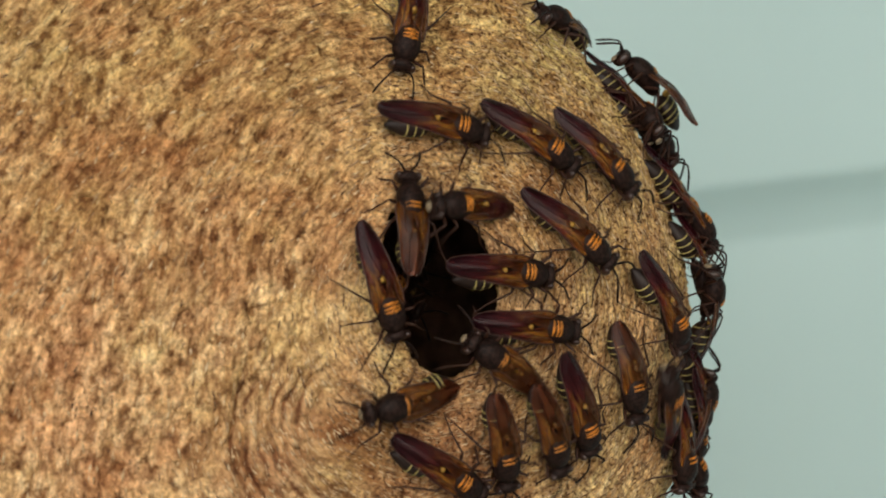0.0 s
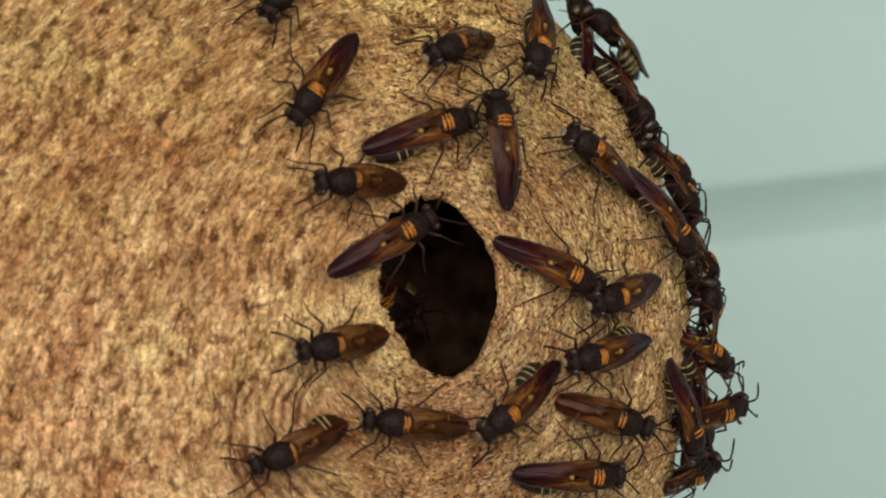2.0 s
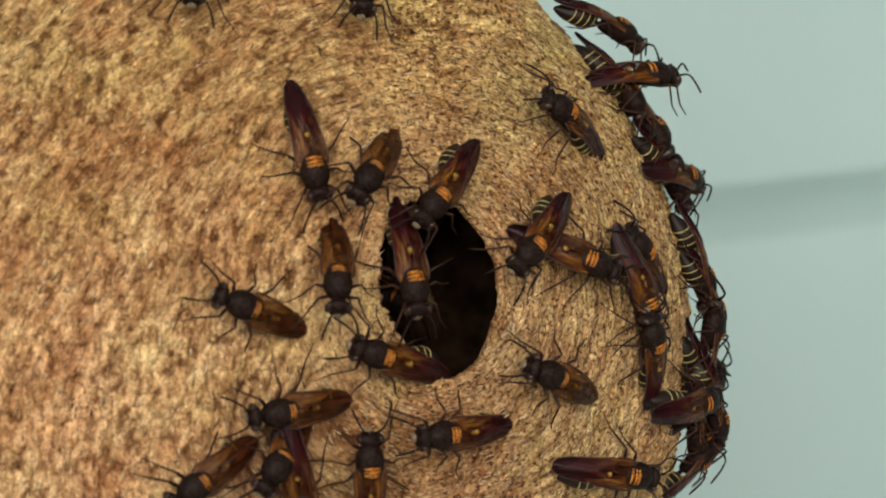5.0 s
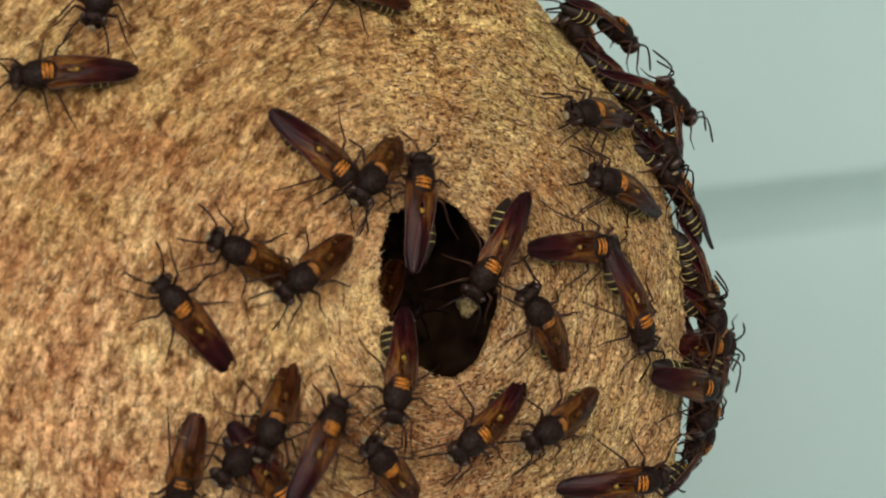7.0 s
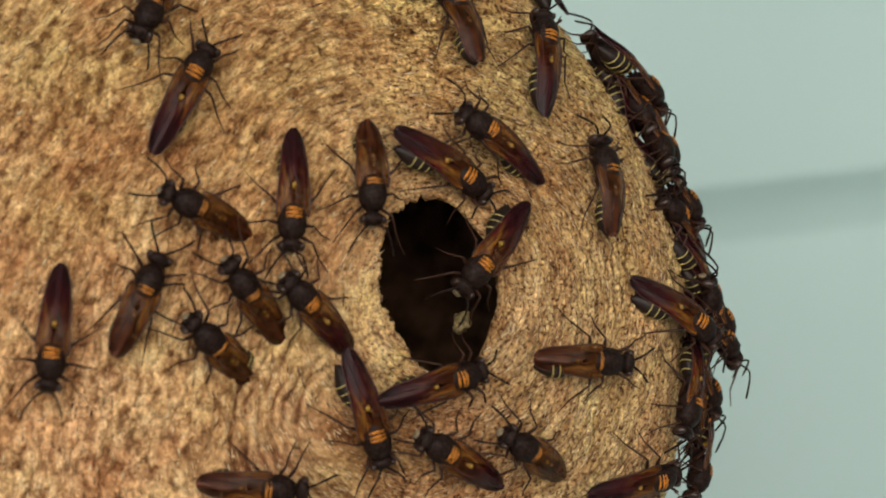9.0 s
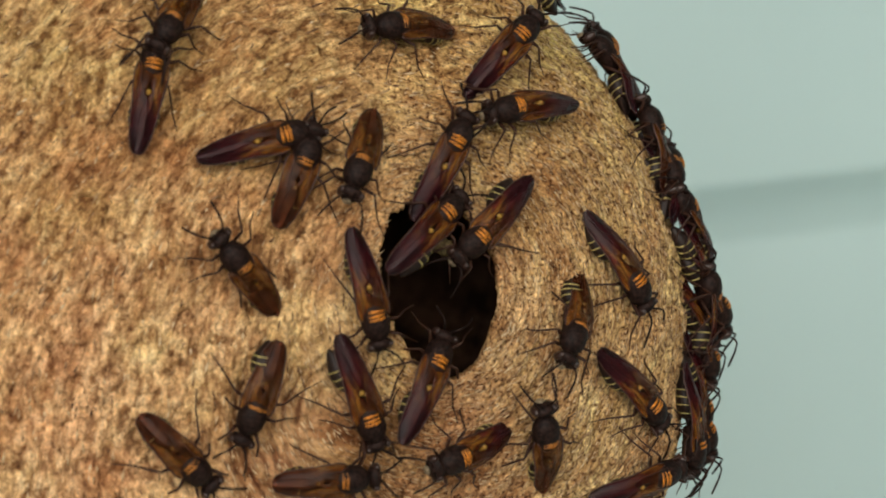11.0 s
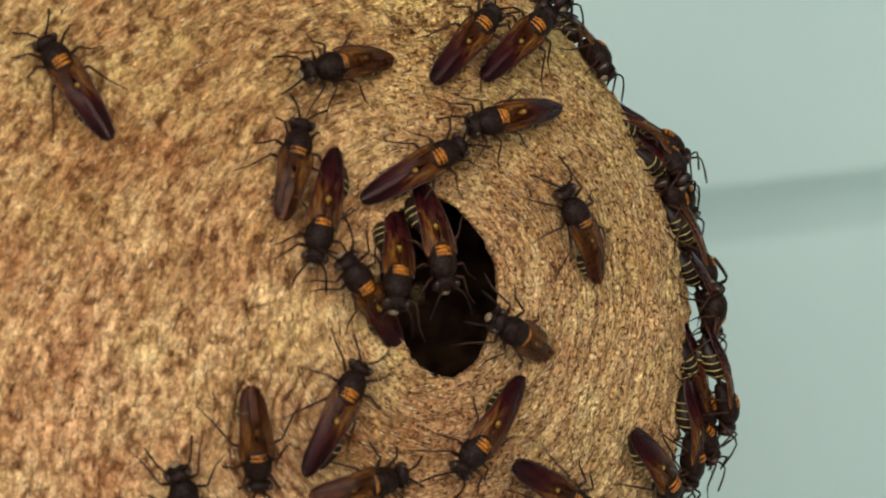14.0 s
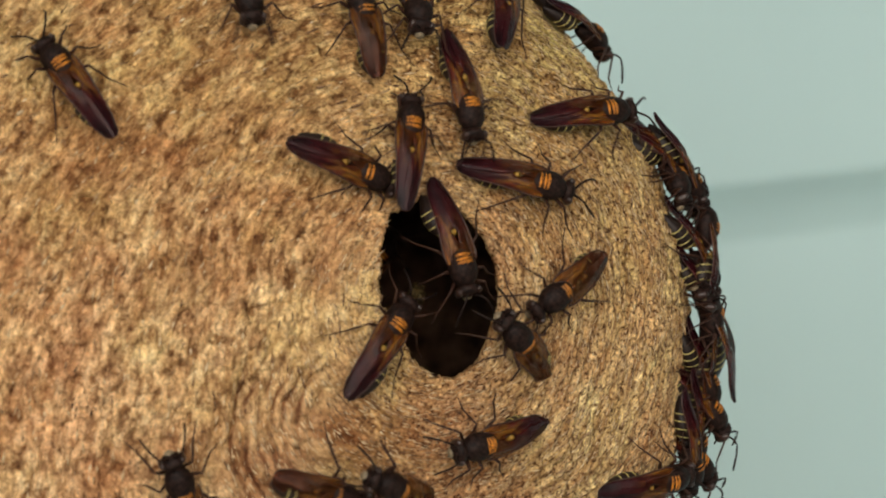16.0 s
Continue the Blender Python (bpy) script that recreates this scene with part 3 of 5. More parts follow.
    blob(bm, (-2.7 + S, 0, 2.72), (0.40, 0.46, 0.64), 10, 6)
    bm.transform(swing)
    part("waist_spot", bm, GOLDEN, gaster, "golden yellow spot")
    # wings, each hung at its root
    for side in (-1, 1):
        bm = bmesh.new()
        root, tip, out = Vector((0.35, 1.26 * side, 3.0)), Vector((0.35 - 8.95 * short, 0.14 * side - 0.012 * bend, 1.8)), Vector((0, 1.0 * side, -0.34))
        # the wings part over the waist, so that its yellow spot shows
        shape = ((0.0, -0.12, 0.16), (0.06, -0.62, 0.34), (0.115, -1.0, 0.44), (0.24, -0.82, 0.50), (0.33, -0.54, 0.53), (0.44, -0.86, 0.56), (0.60, -0.90, 0.61), (0.80, -0.70, 0.63), (0.94, -0.50, 0.45), (1.0, -0.12, 0.10))
        broad = 1.13 if short == 1.0 else 1.28
        top, low = [], []
        for f, i0, i1 in shape:
            arch = 0.62 * math.sin(math.pi * min(1, f * 1.15)) + side * 0.03
            c = root.lerp(tip, f) - root + Vector((0, 0, arch))
            line = [c + out * broad * (i0 + (i1 - i0) * k / 5) + Vector((0, 0, -0.16 * (k / 5 * 2 - 1) ** 2)) for k in range(6)]
            top.append([bm.verts.new((p + Vector((0, 0, 0.02))) * UNIT) for p in line])
            low.append([bm.verts.new((p - Vector((0, 0, 0.02))) * UNIT) for p in line])
        for grid in (top, low):
            for r0, r1 in zip(grid, grid[1:]):
                for k in range(5):
                    bm.faces.new((r0[k], r0[k + 1], r1[k + 1], r1[k]))
        for t0, t1, l0, l1 in zip(top, top[1:], low, low[1:]):
            bm.faces.new((t0[0], t1[0], l1[0], l0[0]))
            bm.faces.new((t0[-1], l0[-1], l1[-1], t1[-1]))
        bmesh.ops.recalc_face_normals(bm, faces=bm.faces)
        edge_line = [v.co / UNIT for v in (r[-1] for r in top)]
        mid_line = [v.co / UNIT + Vector((0, 0, 0.03)) for v in (r[3] for r in top)]
        wing = part("wing", bm, membrane, w)
        wing.location = (root + Vector((S, 0, 0))) * UNIT
        vb = bmesh.new()
        tube(vb, edge_line, [0.10, 0.10, 0.10, 0.09, 0.09, 0.08, 0.07, 0.06, 0.05, 0.03], 5)
        tube(vb, mid_line[:6], [0.06, 0.06, 0.05, 0.05, 0.04, 0.02], 4)
        part("vein", vb, VEIN, wing)
    # head
    bm = loft(bmesh.new(), [(x + S - neck, 0, z, a * 0.93, b) for x, z, a, b in (
        (4.15, 1.95, 0.35, 0.45), (4.02, 2.0, 0.85, 0.80), (3.7, 2.1, 1.30, 1.05), (3.32, 2.15, 1.34, 1.02), (3.02, 2.2, 0.95, 0.75), (2.85, 2.25, 0.45, 0.42), (2.5, 2.3, 0.32, 0.32))], 16)
    head = part("head", bm, BLACK, w)
    for side in (-1, 1):
        bm = bmesh.new()
        blob(bm, (3.62 + S - neck, 1.0 * side, 2.2), (0.44, 0.38, 0.76))
        part("eye", bm, EYE_MAT, head)
        spread, front = dice.uniform(0.75, 1.3), dice.uniform(0.8, 1.05)
        bm = tube(bmesh.new(), [(4.05 + (x - 4.05) * front + S - neck, (0.3 + (y - 0.3) * spread) * side, z) for x, y, z in (
            (4.05, 0.3, 2.45), (4.5, 0.75, 3.0), (4.9, 1.05, 3.1), (5.6, 1.45, 2.6), (6.3, 1.75, 1.9), (6.8, 1.9, 1.4))],
                  [0.12, 0.12, 0.10, 0.11, 0.125, 0.09], 6)
        part("antenna", bm, BLACK, head)
    bm = bmesh.new()
    blob(bm, (4.12 + S - neck, 0, 1.55), (0.22, 0.5, 0.45), 10, 7)
    part("face_plate", bm, FACE, head)
    # legs
    for side in (-1, 1):
        for x, reach, sweep in ((1.9, 2.7, 2.2), (0.9, 3.4, 0.2), (-0.3, 3.3, -3.1)):
            bm, hip = leg(side, x + S, reach * dice.uniform(0.78, 1.04), sweep + dice.uniform(-0.9, 0.9))
            ob = part("leg", bm, LEG, w)
            ob.location = hip
    return w


def on_nest(x, z, heading, pitch=0.0, lift=0.0):
    """The pose of a wasp that stands on the shell at x, z; heading turns from upwards about the shell's normal, pitch raises the head."""
    p, n = foot(x, z)
    a = radians(heading)
    up = (Vector((0, 0, 1)) - n * n.z).normalized()
    f = up * math.cos(a) + n.cross(up) * math.sin(a)
    q = radians(pitch)
    fwd, up = f * math.cos(q) + n * math.sin(q), n * math.cos(q) - f * math.sin(q)
    m = Matrix((fwd, up.cross(fwd), up)).transposed().to_4x4()
    m.translation = (p + n * lift) * MM
    return TILT @ m


def trail(rows):
    return [(t, on_nest(*row)) for t, *row in rows]


# straight ones, and ones whose abdomen shows beside the wings
STRIPED = "dark paper wasp with yellow-striped abdomen beside amber wings"
AMBER = "dark paper wasp with folded amber-brown wings and thin orange band"
KINDS = ((0.0, BURGUNDY_WING, 3), (17.0, BURGUNDY_WING, 3, STRIPED), (0.0, AMBER_WING, 2, AMBER), (-17.0, BURGUNDY_WING, 2, STRIPED), (14.0, AMBER_WING, 1, AMBER))
patterns = {}
KIND = (0, 1, 0, 3, 0, 1, 0, 2, 0, 1, 2, 2, 4, 1, 2, 0, 2, 1, 1, 2, 0, 0, 1, 0, 0, 1, 2, 3, 0, 0, 1, 2, 0, 0, 0, 2, 0, 0, 0, 4, 1, 3, 3, 1, 3, 3, 2)
wasps = []
for k in range(len(KIND)):
    which = (KIND[k], (k * 7 // 3) % 3)
    if which in patterns:
        wasps.append(copy_thing(patterns[which], pose(0, 0, 0)))
    else:
        patterns[which] = build_wasp(*KINDS[KIND[k]], seed=10 * which[0] + which[1])
        wasps.append(patterns[which])


def wings_of(wasp):
    return [c for c in wasp.children if c.name.startswith("wing")]


def flap(wasp, rows):
    """Opens and folds both wings of a wasp; rows of seconds and degrees."""
    for wing in wings_of(wasp):
        at = wing.location.copy()
        side = 1 if at.y > 0 else -1
        walk(wing, [(t, pose(at.x, at.y, at.z, 0, open_by * 0.25, -side * open_by)) for t, open_by in rows])


def gait(wasp, rows):
    """Swings the six legs, three and three in turn, while the wasp walks."""
    steps = [(0.0, 0.0)]
    sign = 1
    for (t0, x0, z0, a0, *_), (t1, x1, z1, a1, *_) in zip(rows, rows[1:]):
        way = math.hypot(x1 - x0, z1 - z0) + abs(a1 - a0) * 0.04
        if way > 1.5 and t1 - t0 < 1.0:
            count = max(1, min(3, round(way / 2.5)))
            for k in range(count):
                steps.append((t0 + (t1 - t0) * (k + 0.5) / count, 17.0 * sign))
                sign = -sign
        elif steps[-1][1] and t0 > steps[-1][0] + 0.1:
            steps.append((t0, 0.0))
    if steps[-1][0] < 15.9:
        steps.append((16.0, 0.0))
    legs = [c for c in wasp.children if c.name.startswith("leg")]
    for k, ob in enumerate(legs):
        at, turn = ob.location.copy(), (1 if k in (0, 2, 4) else -1)
        walk(ob, [(t, pose(at.x, at.y, at.z, 0, 0, turn * a)) for t, a in steps])


def travel(wasp, rows):
    walk(wasp, trail(rows))
    gait(wasp, rows)


def pulp_pellet():
    """A ragged lump of chewed wood fibre."""
    bm = bmesh.new()
    blob(bm, (0, 0, 0), (1.35, 0.95, 0.85), 18, 12)
    for v in bm.verts:
        v.co *= 0.95 + 0.75 * noise.noise(v.co * 1100) + 0.4 * noise.noise(v.co * 2800)
    ob = part("pulp_pellet", bm, PULP, None)
    return tagged(ob, label="pale tan pellet of chewed wood pulp in a wasp's jaws", category="pulp pellet")


pellet = pulp_pellet()


def motions():
    travel(wasps[0], [(0, -4.2, 24, 164, -12, 0), (0.5, -4.5, 23.8, 161, -11, 0), (1, -6.2, 22.3, 160, -4, 0), (1.5, -9.7, 20.2, 132, 5, 0), (2, -12.9, 16.9, 143, 6, 0), (2.5, -14.8, 15.9, 121, 18, 0), (3, -15.1, 16.5, 96, 25, 0), (3.25, -14.7, 14.5, 132, 13, 0), (3.5, -14.3, 12.5, 167, 0, 0), (4, -15.1, 11, 175, 3, 0), (6.5, -13.5, 9.9, 223, -6, 0), (7, -13.4, 9.5, 228, -5, 0), (7.5, -14.8, 10.6, 232, -8, 0), (8, -15.4, 9.3, 196, 17, 0), (8.5, -15.2, 7.4, 174, 13, 0), (9, -15.9, 5.5, 176, 3, 0), (10.25, -17.8, 8.5, 239, 4, 0), (11.5, -19.6, 11.6, 303, 4, 0), (12, -17.7, 13.7, 313, 5, 0), (12.5, -14.2, 18.4, 330, -7, 0), (13, -11.7, 21.2, 299, -3, 0), (13.17, -11.1, 22, 241, 4, 0), (13.33, -10.4, 22.9, 183, 11, 0), (13.5, -9.8, 23.7, 126, 18, 0), (13.75, -10, 29.7, 55, 9, 0), (14, -10.2, 35.7, -15, 0, 0), (14.12, -8.3, 36, 24, 0, 0), (14.25, -6.5, 36.3, 63, 0, 0), (14.38, -4.6, 36.7, 102, 0, 0), (14.5, -2.7, 37, 141, 0, 0), (15, -3.8, 25.5, 138, 13, 0), (16, -4, 25.5, 170, 18, 0)])
    travel(wasps[1], [(0, -1.8, 12.9, -103, -9, 0), (0.5, -1, 13.6, -37, 8, 0), (1, -1.4, 12, -87, 5, 0), (1.5, -2.2, 12.3, -75, 8, 0), (2, -2.9, 11.7, -76, 3, 0), (2.5, -1, 10.9, -88, -3, 0), (3, 0, 8.9, -116, -14, 0), (3.5, 3.5, 6.9, -119, -1, 0), (4, 2.3, 8, -185, 10, 0), (5.25, -1.2, 5.4, -224, 12, 0), (6.5, -4.7, 2.8, -264, 15, 0), (6.75, -4, 3, -317, 2, 0), (7, -3.4, 3.3, -370, -11, 0), (7.5, -0.1, 8.3, -402, -4, 0), (8, 0.3, 9.9, -418, 9, 0), (8.5, -0.6, 9, -425, -3, 0), (9, -1, 8.8, -482, -14, 0), (10.25, -2.4, 3.5, -441, -15, 0), (11.5, -3.8, -1.9, -400, -16, 0), (11.75, -3, -4, -457, -8, -12.5), (12, -2.2, -6.2, -515, 0, -25), (12.25, -1.7, -1.5, -551, 8, -12.5), (12.5, -1.3, 3.3, -588, 16, 0), (13, -2.6, -2, -560, 0, -25), (13.25, -1.9, -2.9, -606, 0, -25), (13.5, -1.2, -3.8, -652, 0, -25), (13.75, -3.3, -2.8, -602, 13, -12.5), (14, -5.5, -1.9, -551, 26, 0), (14.25, -3.7, -1.9, -502, 13, -12.5), (14.5, -1.9, -2, -452, 0, -25), (14.67, -1.9, -2.5, -511, 0, -25), (14.83, -1.9, -3.1, -571, 0, -25), (15, -1.9, -3.6, -630, 0, -25), (15.5, -4.1, -3.6, -579, 25, 0), (15.67, -3.3, -2.6, -520, 17, -8.3), (15.83, -2.5, -1.6, -461, 8, -16.7), (16, -1.7, -0.6, -403, 0, -25)])
    travel(wasps[2], [(0, 8.2, 11.4, -124, -5, 0), (0.5, 10.5, 11.4, -98, -2, 0), (1, 10.8, 13.8, -94, -6, 0), (1.5, 11.7, 19.1, -72, 1, 0), (2, 13.9, 23.6, -33, 26, -0.5), (2.25, 14.5, 22.9, -81, 14, -0.3), (2.5, 15.1, 22.3, -128, 3, 0), (3, 14.6, 22.8, -123, 0, 0.7), (3.5, 15.5, 21.8, -152, 17, 1), (4, 15.5, 21.8, -159, 15, 1.3), (6.5, 13.9, 23.5, -121, 15, 2.4), (7, 14.6, 22.8, -135, 8, 1.9), (7.5, 16.3, 20.8, -161, 6, -0.4), (8, 19.9, 16, -193, 1, 0.7), (8.5, 20.7, 14.8, -157, -2, 0.7), (9, 21.8, 12.9, -195, -7, -0.2), (9.83, 22.9, 10.7, -136, -2, -0.5), (10.67, 23.9, 8.4, -76, 3, -0.9), (11.5, 25, 6.2, -17, 9, -1.3), (12, 7.8, 29.4, -23, 0, 0), (16, 7.8, 29.4, -23, 0, 0)])
    travel(wasps[3], [(0, 15.1, 9.7, -136, -3, 0), (0.5, 19.6, 5.7, -147, -3, 0), (1, 20.6, 6.6, -122, -11, 0), (2, 22.4, 2.9, -148, 5, 0), (3, 20.2, 6.8, -200, -5, 0), (3.5, 23.9, 8.8, -162, 1, -1.3), (4, 25.7, 4.2, -156, 15, -1.3), (5.25, 23.7, 8.7, -88, 21, 0), (6.5, 21.6, 13.2, -20, 27, 1.3), (7, 22.2, 12.1, -11, 21, 1.4), (7.5, 23.1, 10.4, 22, 1, -0.1), (8, 7.8, 29.4, -23, 0, 0), (8.72, 2.8, 30.9, -66, 0, 0), (9.45, -2.3, 32.5, -108, 0, 0), (10.18, -7.4, 34, -151, 0, 0), (10.9, -12.5, 35.5, -193, 0, 0), (11.5, -12, 21.9, -183, 7, 0), (12, -10.3, 20.2, -178, 13, 0), (12.5, -10.5, 17.6, -174, 12, 0), (13, -10.3, 11.9, -171, 10, 0), (13.5, -11.5, 9.2, -195, 3, 0), (14, -12.8, 3.8, -194, 10, 0), (14.5, -12.7, 6.2, -186, 5, 0), (15, -11.8, 8.8, -116, -16, 0), (15.5, -11.8, 9.1, -106, -16, 0), (16, -11.3, 8.4, -108, -15, 0)])
    travel(wasps[4], [(0, 12.4, 1.7, -131, 3, 0), (0.5, 12.3, 1.8, -131, 3, 0), (1, 10.2, -0.1, -139, 1, 0), (1.5, 10.5, -1.6, -132, 3, 0), (2, 10.5, -2.1, -116, 7, 0), (2.5, 10.5, -1.6, -112, 7, 0), (3, 10.1, -1.9, -101, 7, 0), (3.5, 10.3, -1.9, -101, 7, 0), (4, 12.4, -0.4, -67, 11, 0), (5.25, 12.2, -0.9, -135, 13, 0), (6.5, 12, -1.5, -203, 14, 0), (6.75, 12.2, -0.9, -145, 0, 0), (7, 12.4, -0.2, -88, -14, 0), (7.25, 11.3, 1.4, -29, 3, 0), (7.5, 10.2, 3, 30, 19, 0), (8, 9, 9.2, 9, -15, 0), (8.5, 11.9, 10.7, 39, 18, 0), (9, 18.1, 18.5, -14, 9, -1.3), (11.5, 18.2, 18.3, 25, -3, -0.4), (12, 18.2, 18.3, 25, -5, -0.4), (12.5, 16.1, 21, 19, -5, 1.1), (13, 15.6, 21.6, 26, -6, 1), (13.5, 15.2, 22.1, 35, -2, 1), (13.75, 14.9, 22.4, 91, -3, 0), (14, 14.6, 22.8, 147, -3, -1.1), (14.5, 14.2, 23.3, 141, 1, -0.6), (15, 13.4, 24.1, 139, 2, 0), (15.5, 13.6, 23.9, 143, 3, -0.1), (15.75, 13.6, 23.9, 186, 1, -0.2), (16, 13.7, 23.8, 229, 0, -0.3)])
    travel(wasps[5], [(0, 5, -2.3, -96, -10, 0), (0.5, 4.1, -0.8, -71, -10, 0), (1, 2.7, 0.8, -15, 0, 0), (1.5, 4.5, 6, -17, 3, 0), (2, 5.2, 10.1, 0, 1, 0), (2.5, 4.9, 15.7, -18, -3, 0), (3, 4.3, 18.4, -17, -2, 0), (3.5, 2.6, 17.5, 1, 2, 0), (4, 2.6, 18.2, -10, -9, 0), (4.6, 0, 35.3, -34, 0, 0), (5.18, -8.9, 35.2, -64, 0, 0), (5.76, -17.8, 35.1, -94, 0, 0), (6.34, -26.6, 35, -124, 0, 0), (6.92, -35.5, 34.8, -154, 0, 0), (7.5, -44.4, 34.7, -184, 0, 0), (8, -43.7, 23.3, -211, 19, 0), (8.17, -43.9, 27.1, -262, 13, 0), (8.33, -44.2, 30.9, -313, 6, 0), (8.5, -44.4, 34.7, -364, 0, 0), (9.3, -34.9, 35, -306, 0, 0), (10.1, -25.4, 35.2, -249, 0, 0), (10.9, -15.9, 35.4, -191, 0, 0), (11.5, -15.5, 21.9, -208, 12, 0), (12, -19.2, 24.7, -174, 21, 0), (12.17, -18.7, 24.5, -117, 9, 0), (12.33, -18.3, 24.3, -60, -4, 0), (12.5, -17.8, 24.2, -4, -16, 0), (13, -23.2, 21.3, 6, -10, 0), (13.5, -26.2, 25.6, 0, -16, 0), (14, -26.7, 35.1, -7, 0, 0), (16, -26.7, 35.1, -7, 0, 0)])
    travel(wasps[6], [(0, -7.1, -3.4, -162, -6, 0), (0.5, -7, -2.9, -121, -8, 0), (1, -8.4, -2.6, -96, 2, 0), (1.5, -8.2, -1.7, -71, 1, 0), (2, -6.8, 0.3, -62, -2, 0), (2.5, -5.4, 0.8, -87, -11, 0), (3, -5.2, 0.8, -115, -16, 0), (3.5, -4.4, 1.8, -97, -12, 0), (3.75, -4.5, 1.6, -138, 1, 0), (4, -4.5, 1.4, -180, 15, 0), (6.5, -3, -5.8, -123, -16, -5), (6.75, -1.5, -4, -83, -8, -12.5), (7, 0, -2.2, -42, 0, -25), (7.5, -1.3, -3.2, -114, 0, -25), (8, -2.6, -4.1, -186, 0, -25), (8.5, -2.5, -14, -171, -16, 0), (8.75, -0.9, -17.8, -236, -1, 0), (9, 0.8, -21.6, -300, 14, 0), (11.5, 2.1, -20.3, -239, 19, 0), (12, 2.6, -19.6, -231, 16, 0), (12.5, 2.9, -18.8, -229, 17, 0), (13, 3.5, -18.7, -226, 12, 0), (13.5, 4.1, -18.9, -225, 11, 0), (14, 3.9, -18.6, -221, 10, 0), (14.5, 4.4, -18.3, -231, 12, 0), (15, 4.5, -18.9, -241, 12, 0), (15.5, 5, -20.1, -259, 15, 0), (16, 4.8, -19.6, -258, 14, 0)])
    travel(wasps[7], [(0, -4, 1.8, -3, -16, 0), (0.5, -4.8, 2.7, 16, -11, 0), (1, -8.3, 7, 40, 17, 0), (1.5, -9.1, 8.2, 42, 19, 0), (2, -9.5, 6.5, 95, 18, 0), (2.5, -10.2, 5.8, 123, 14, 0), (3, -12.1, 4.2, 139, 10, 0), (3.5, -12.1, 3.4, 135, 10, 0), (4, -10.6, 1, 178, 25, 0), (6.5, -14, -3.8, 158, 14, 0), (7, -13.9, -2.3, 127, 20, 0), (7.5, -14.9, -1.8, 112, 22, 0), (8, -17, -2.8, 144, 18, 0), (8.5, -18.8, -5, 89, 22, 0), (9, -19.9, -4.9, 38, 21, 0), (11.5, -21.3, 0.2, 43, 19, 0), (12, -24.9, 7.2, 11, -12, 0), (12.5, -23.6, 15.7, -26, 4, 0), (13, -24.4, 35.1, -8, 0, 0), (16, -24.4, 35.1, -8, 0, 0)])
    travel(wasps[8], [(0, 1.9, 4.1, 94, 23, 0), (0.17, 1.4, 3.6, 151, 10, 0), (0.33, 1, 3.2, 209, -3, 0), (0.5, 0.5, 2.7, 266, -16, 0), (0.75, -0.2, -0.4, 214, -8, -12.5), (1, -1, -3.5, 161, 0, -25), (2.25, -0.5, -2, 236, 0, -25), (3.5, -0.1, -0.5, 310, 0, -25), (3.75, 5.3, 4.6, 242, 11, -12.5), (4, 10.7, 9.6, 174, 22, 0), (4.6, -1.1, -5.4, 138, 0, -25), (5.23, -0.6, -3.8, 188, 0, -25), (5.87, -0.1, -2.2, 238, 0, -25), (6.5, 0.4, -0.7, 289, 0, -25), (6.67, 6.3, 1.4, 337, 3, -16.7), (6.83, 12.2, 3.5, 385, 6, -8.3), (7, 18.1, 5.6, 434, 10, 0), (7.5, 15.3, 6.2, 427, 14, 0), (8, 14.4, 7.2, 363, -16, 0), (8.5, 10.4, 4, 361, -11, 0), (9, 4.9, 10.6, 418, 13, 0), (10.25, 1.7, 9.4, 369, 10, 0), (11.5, -1.6, 8.3, 320, 6, 0), (12, -1.6, 8.3, 322, 6, 0), (12.5, -1, 14.2, 338, 2, 0), (13, -1, 16.2, 318, 11, 0), (13.5, -1.6, 16.1, 321, 7, 0), (14, 1.5, 20.8, 314, -1, 0), (14.5, 1.4, 21.7, 301, -3, 0), (15, 0.4, 21.6, 313, -3, 0), (15.5, 0.7, 21, 292, -3, 0), (15.75, 0.9, 18.7, 238, -1, 0), (16, 1.1, 16.4, 184, 2, 0)])
    travel(wasps[9], [(0, 7.8, -8, -97, -7, 0), (0.5, 10.3, -6.9, -114, -10, 0), (1, 11, -11.2, -153, -7, 0), (1.5, 10.5, -12.5, -168, -3, 0), (2, 7, -16, -237, 13, 0), (2.5, 3.8, -19.3, -217, 19, 0), (3, 3.5, -18.6, -229, 11, 0), (3.5, 3.8, -15.2, -291, 15, 0), (4, -1.5, -12.4, -292, 16, 0), (6.5, -6.6, -11.2, -236, 16, 0), (7, -5.2, -12.7, -196, 22, 0), (7.5, -6.9, -15.6, -195, 7, 0), (8, -8.1, -15.9, -176, -10, 0), (8.5, -8.5, -16.3, -162, -3, 0), (9, -8.4, -16.3, -163, -3, 0), (11.5, -9.6, -14.3, -161, -11, 0), (11.75, -10, -15, -208, -5, 0), (12, -10.3, -15.7, -255, 1, 0), (12.5, -11.6, -15.2, -321, 20, 0), (13, -10.6, -14.7, -344, 21, 0), (13.5, -11.3, -15, -346, 19, 0), (14, -11.8, -17.3, -389, -7, 0), (14.5, -8.2, -17.3, -457, -6, 0), (15, -6.1, -13.8, -416, -10, 0), (15.5, -6.7, -13.2, -407, -14, 0), (16, -7.4, -10.4, -398, -15, 0)])
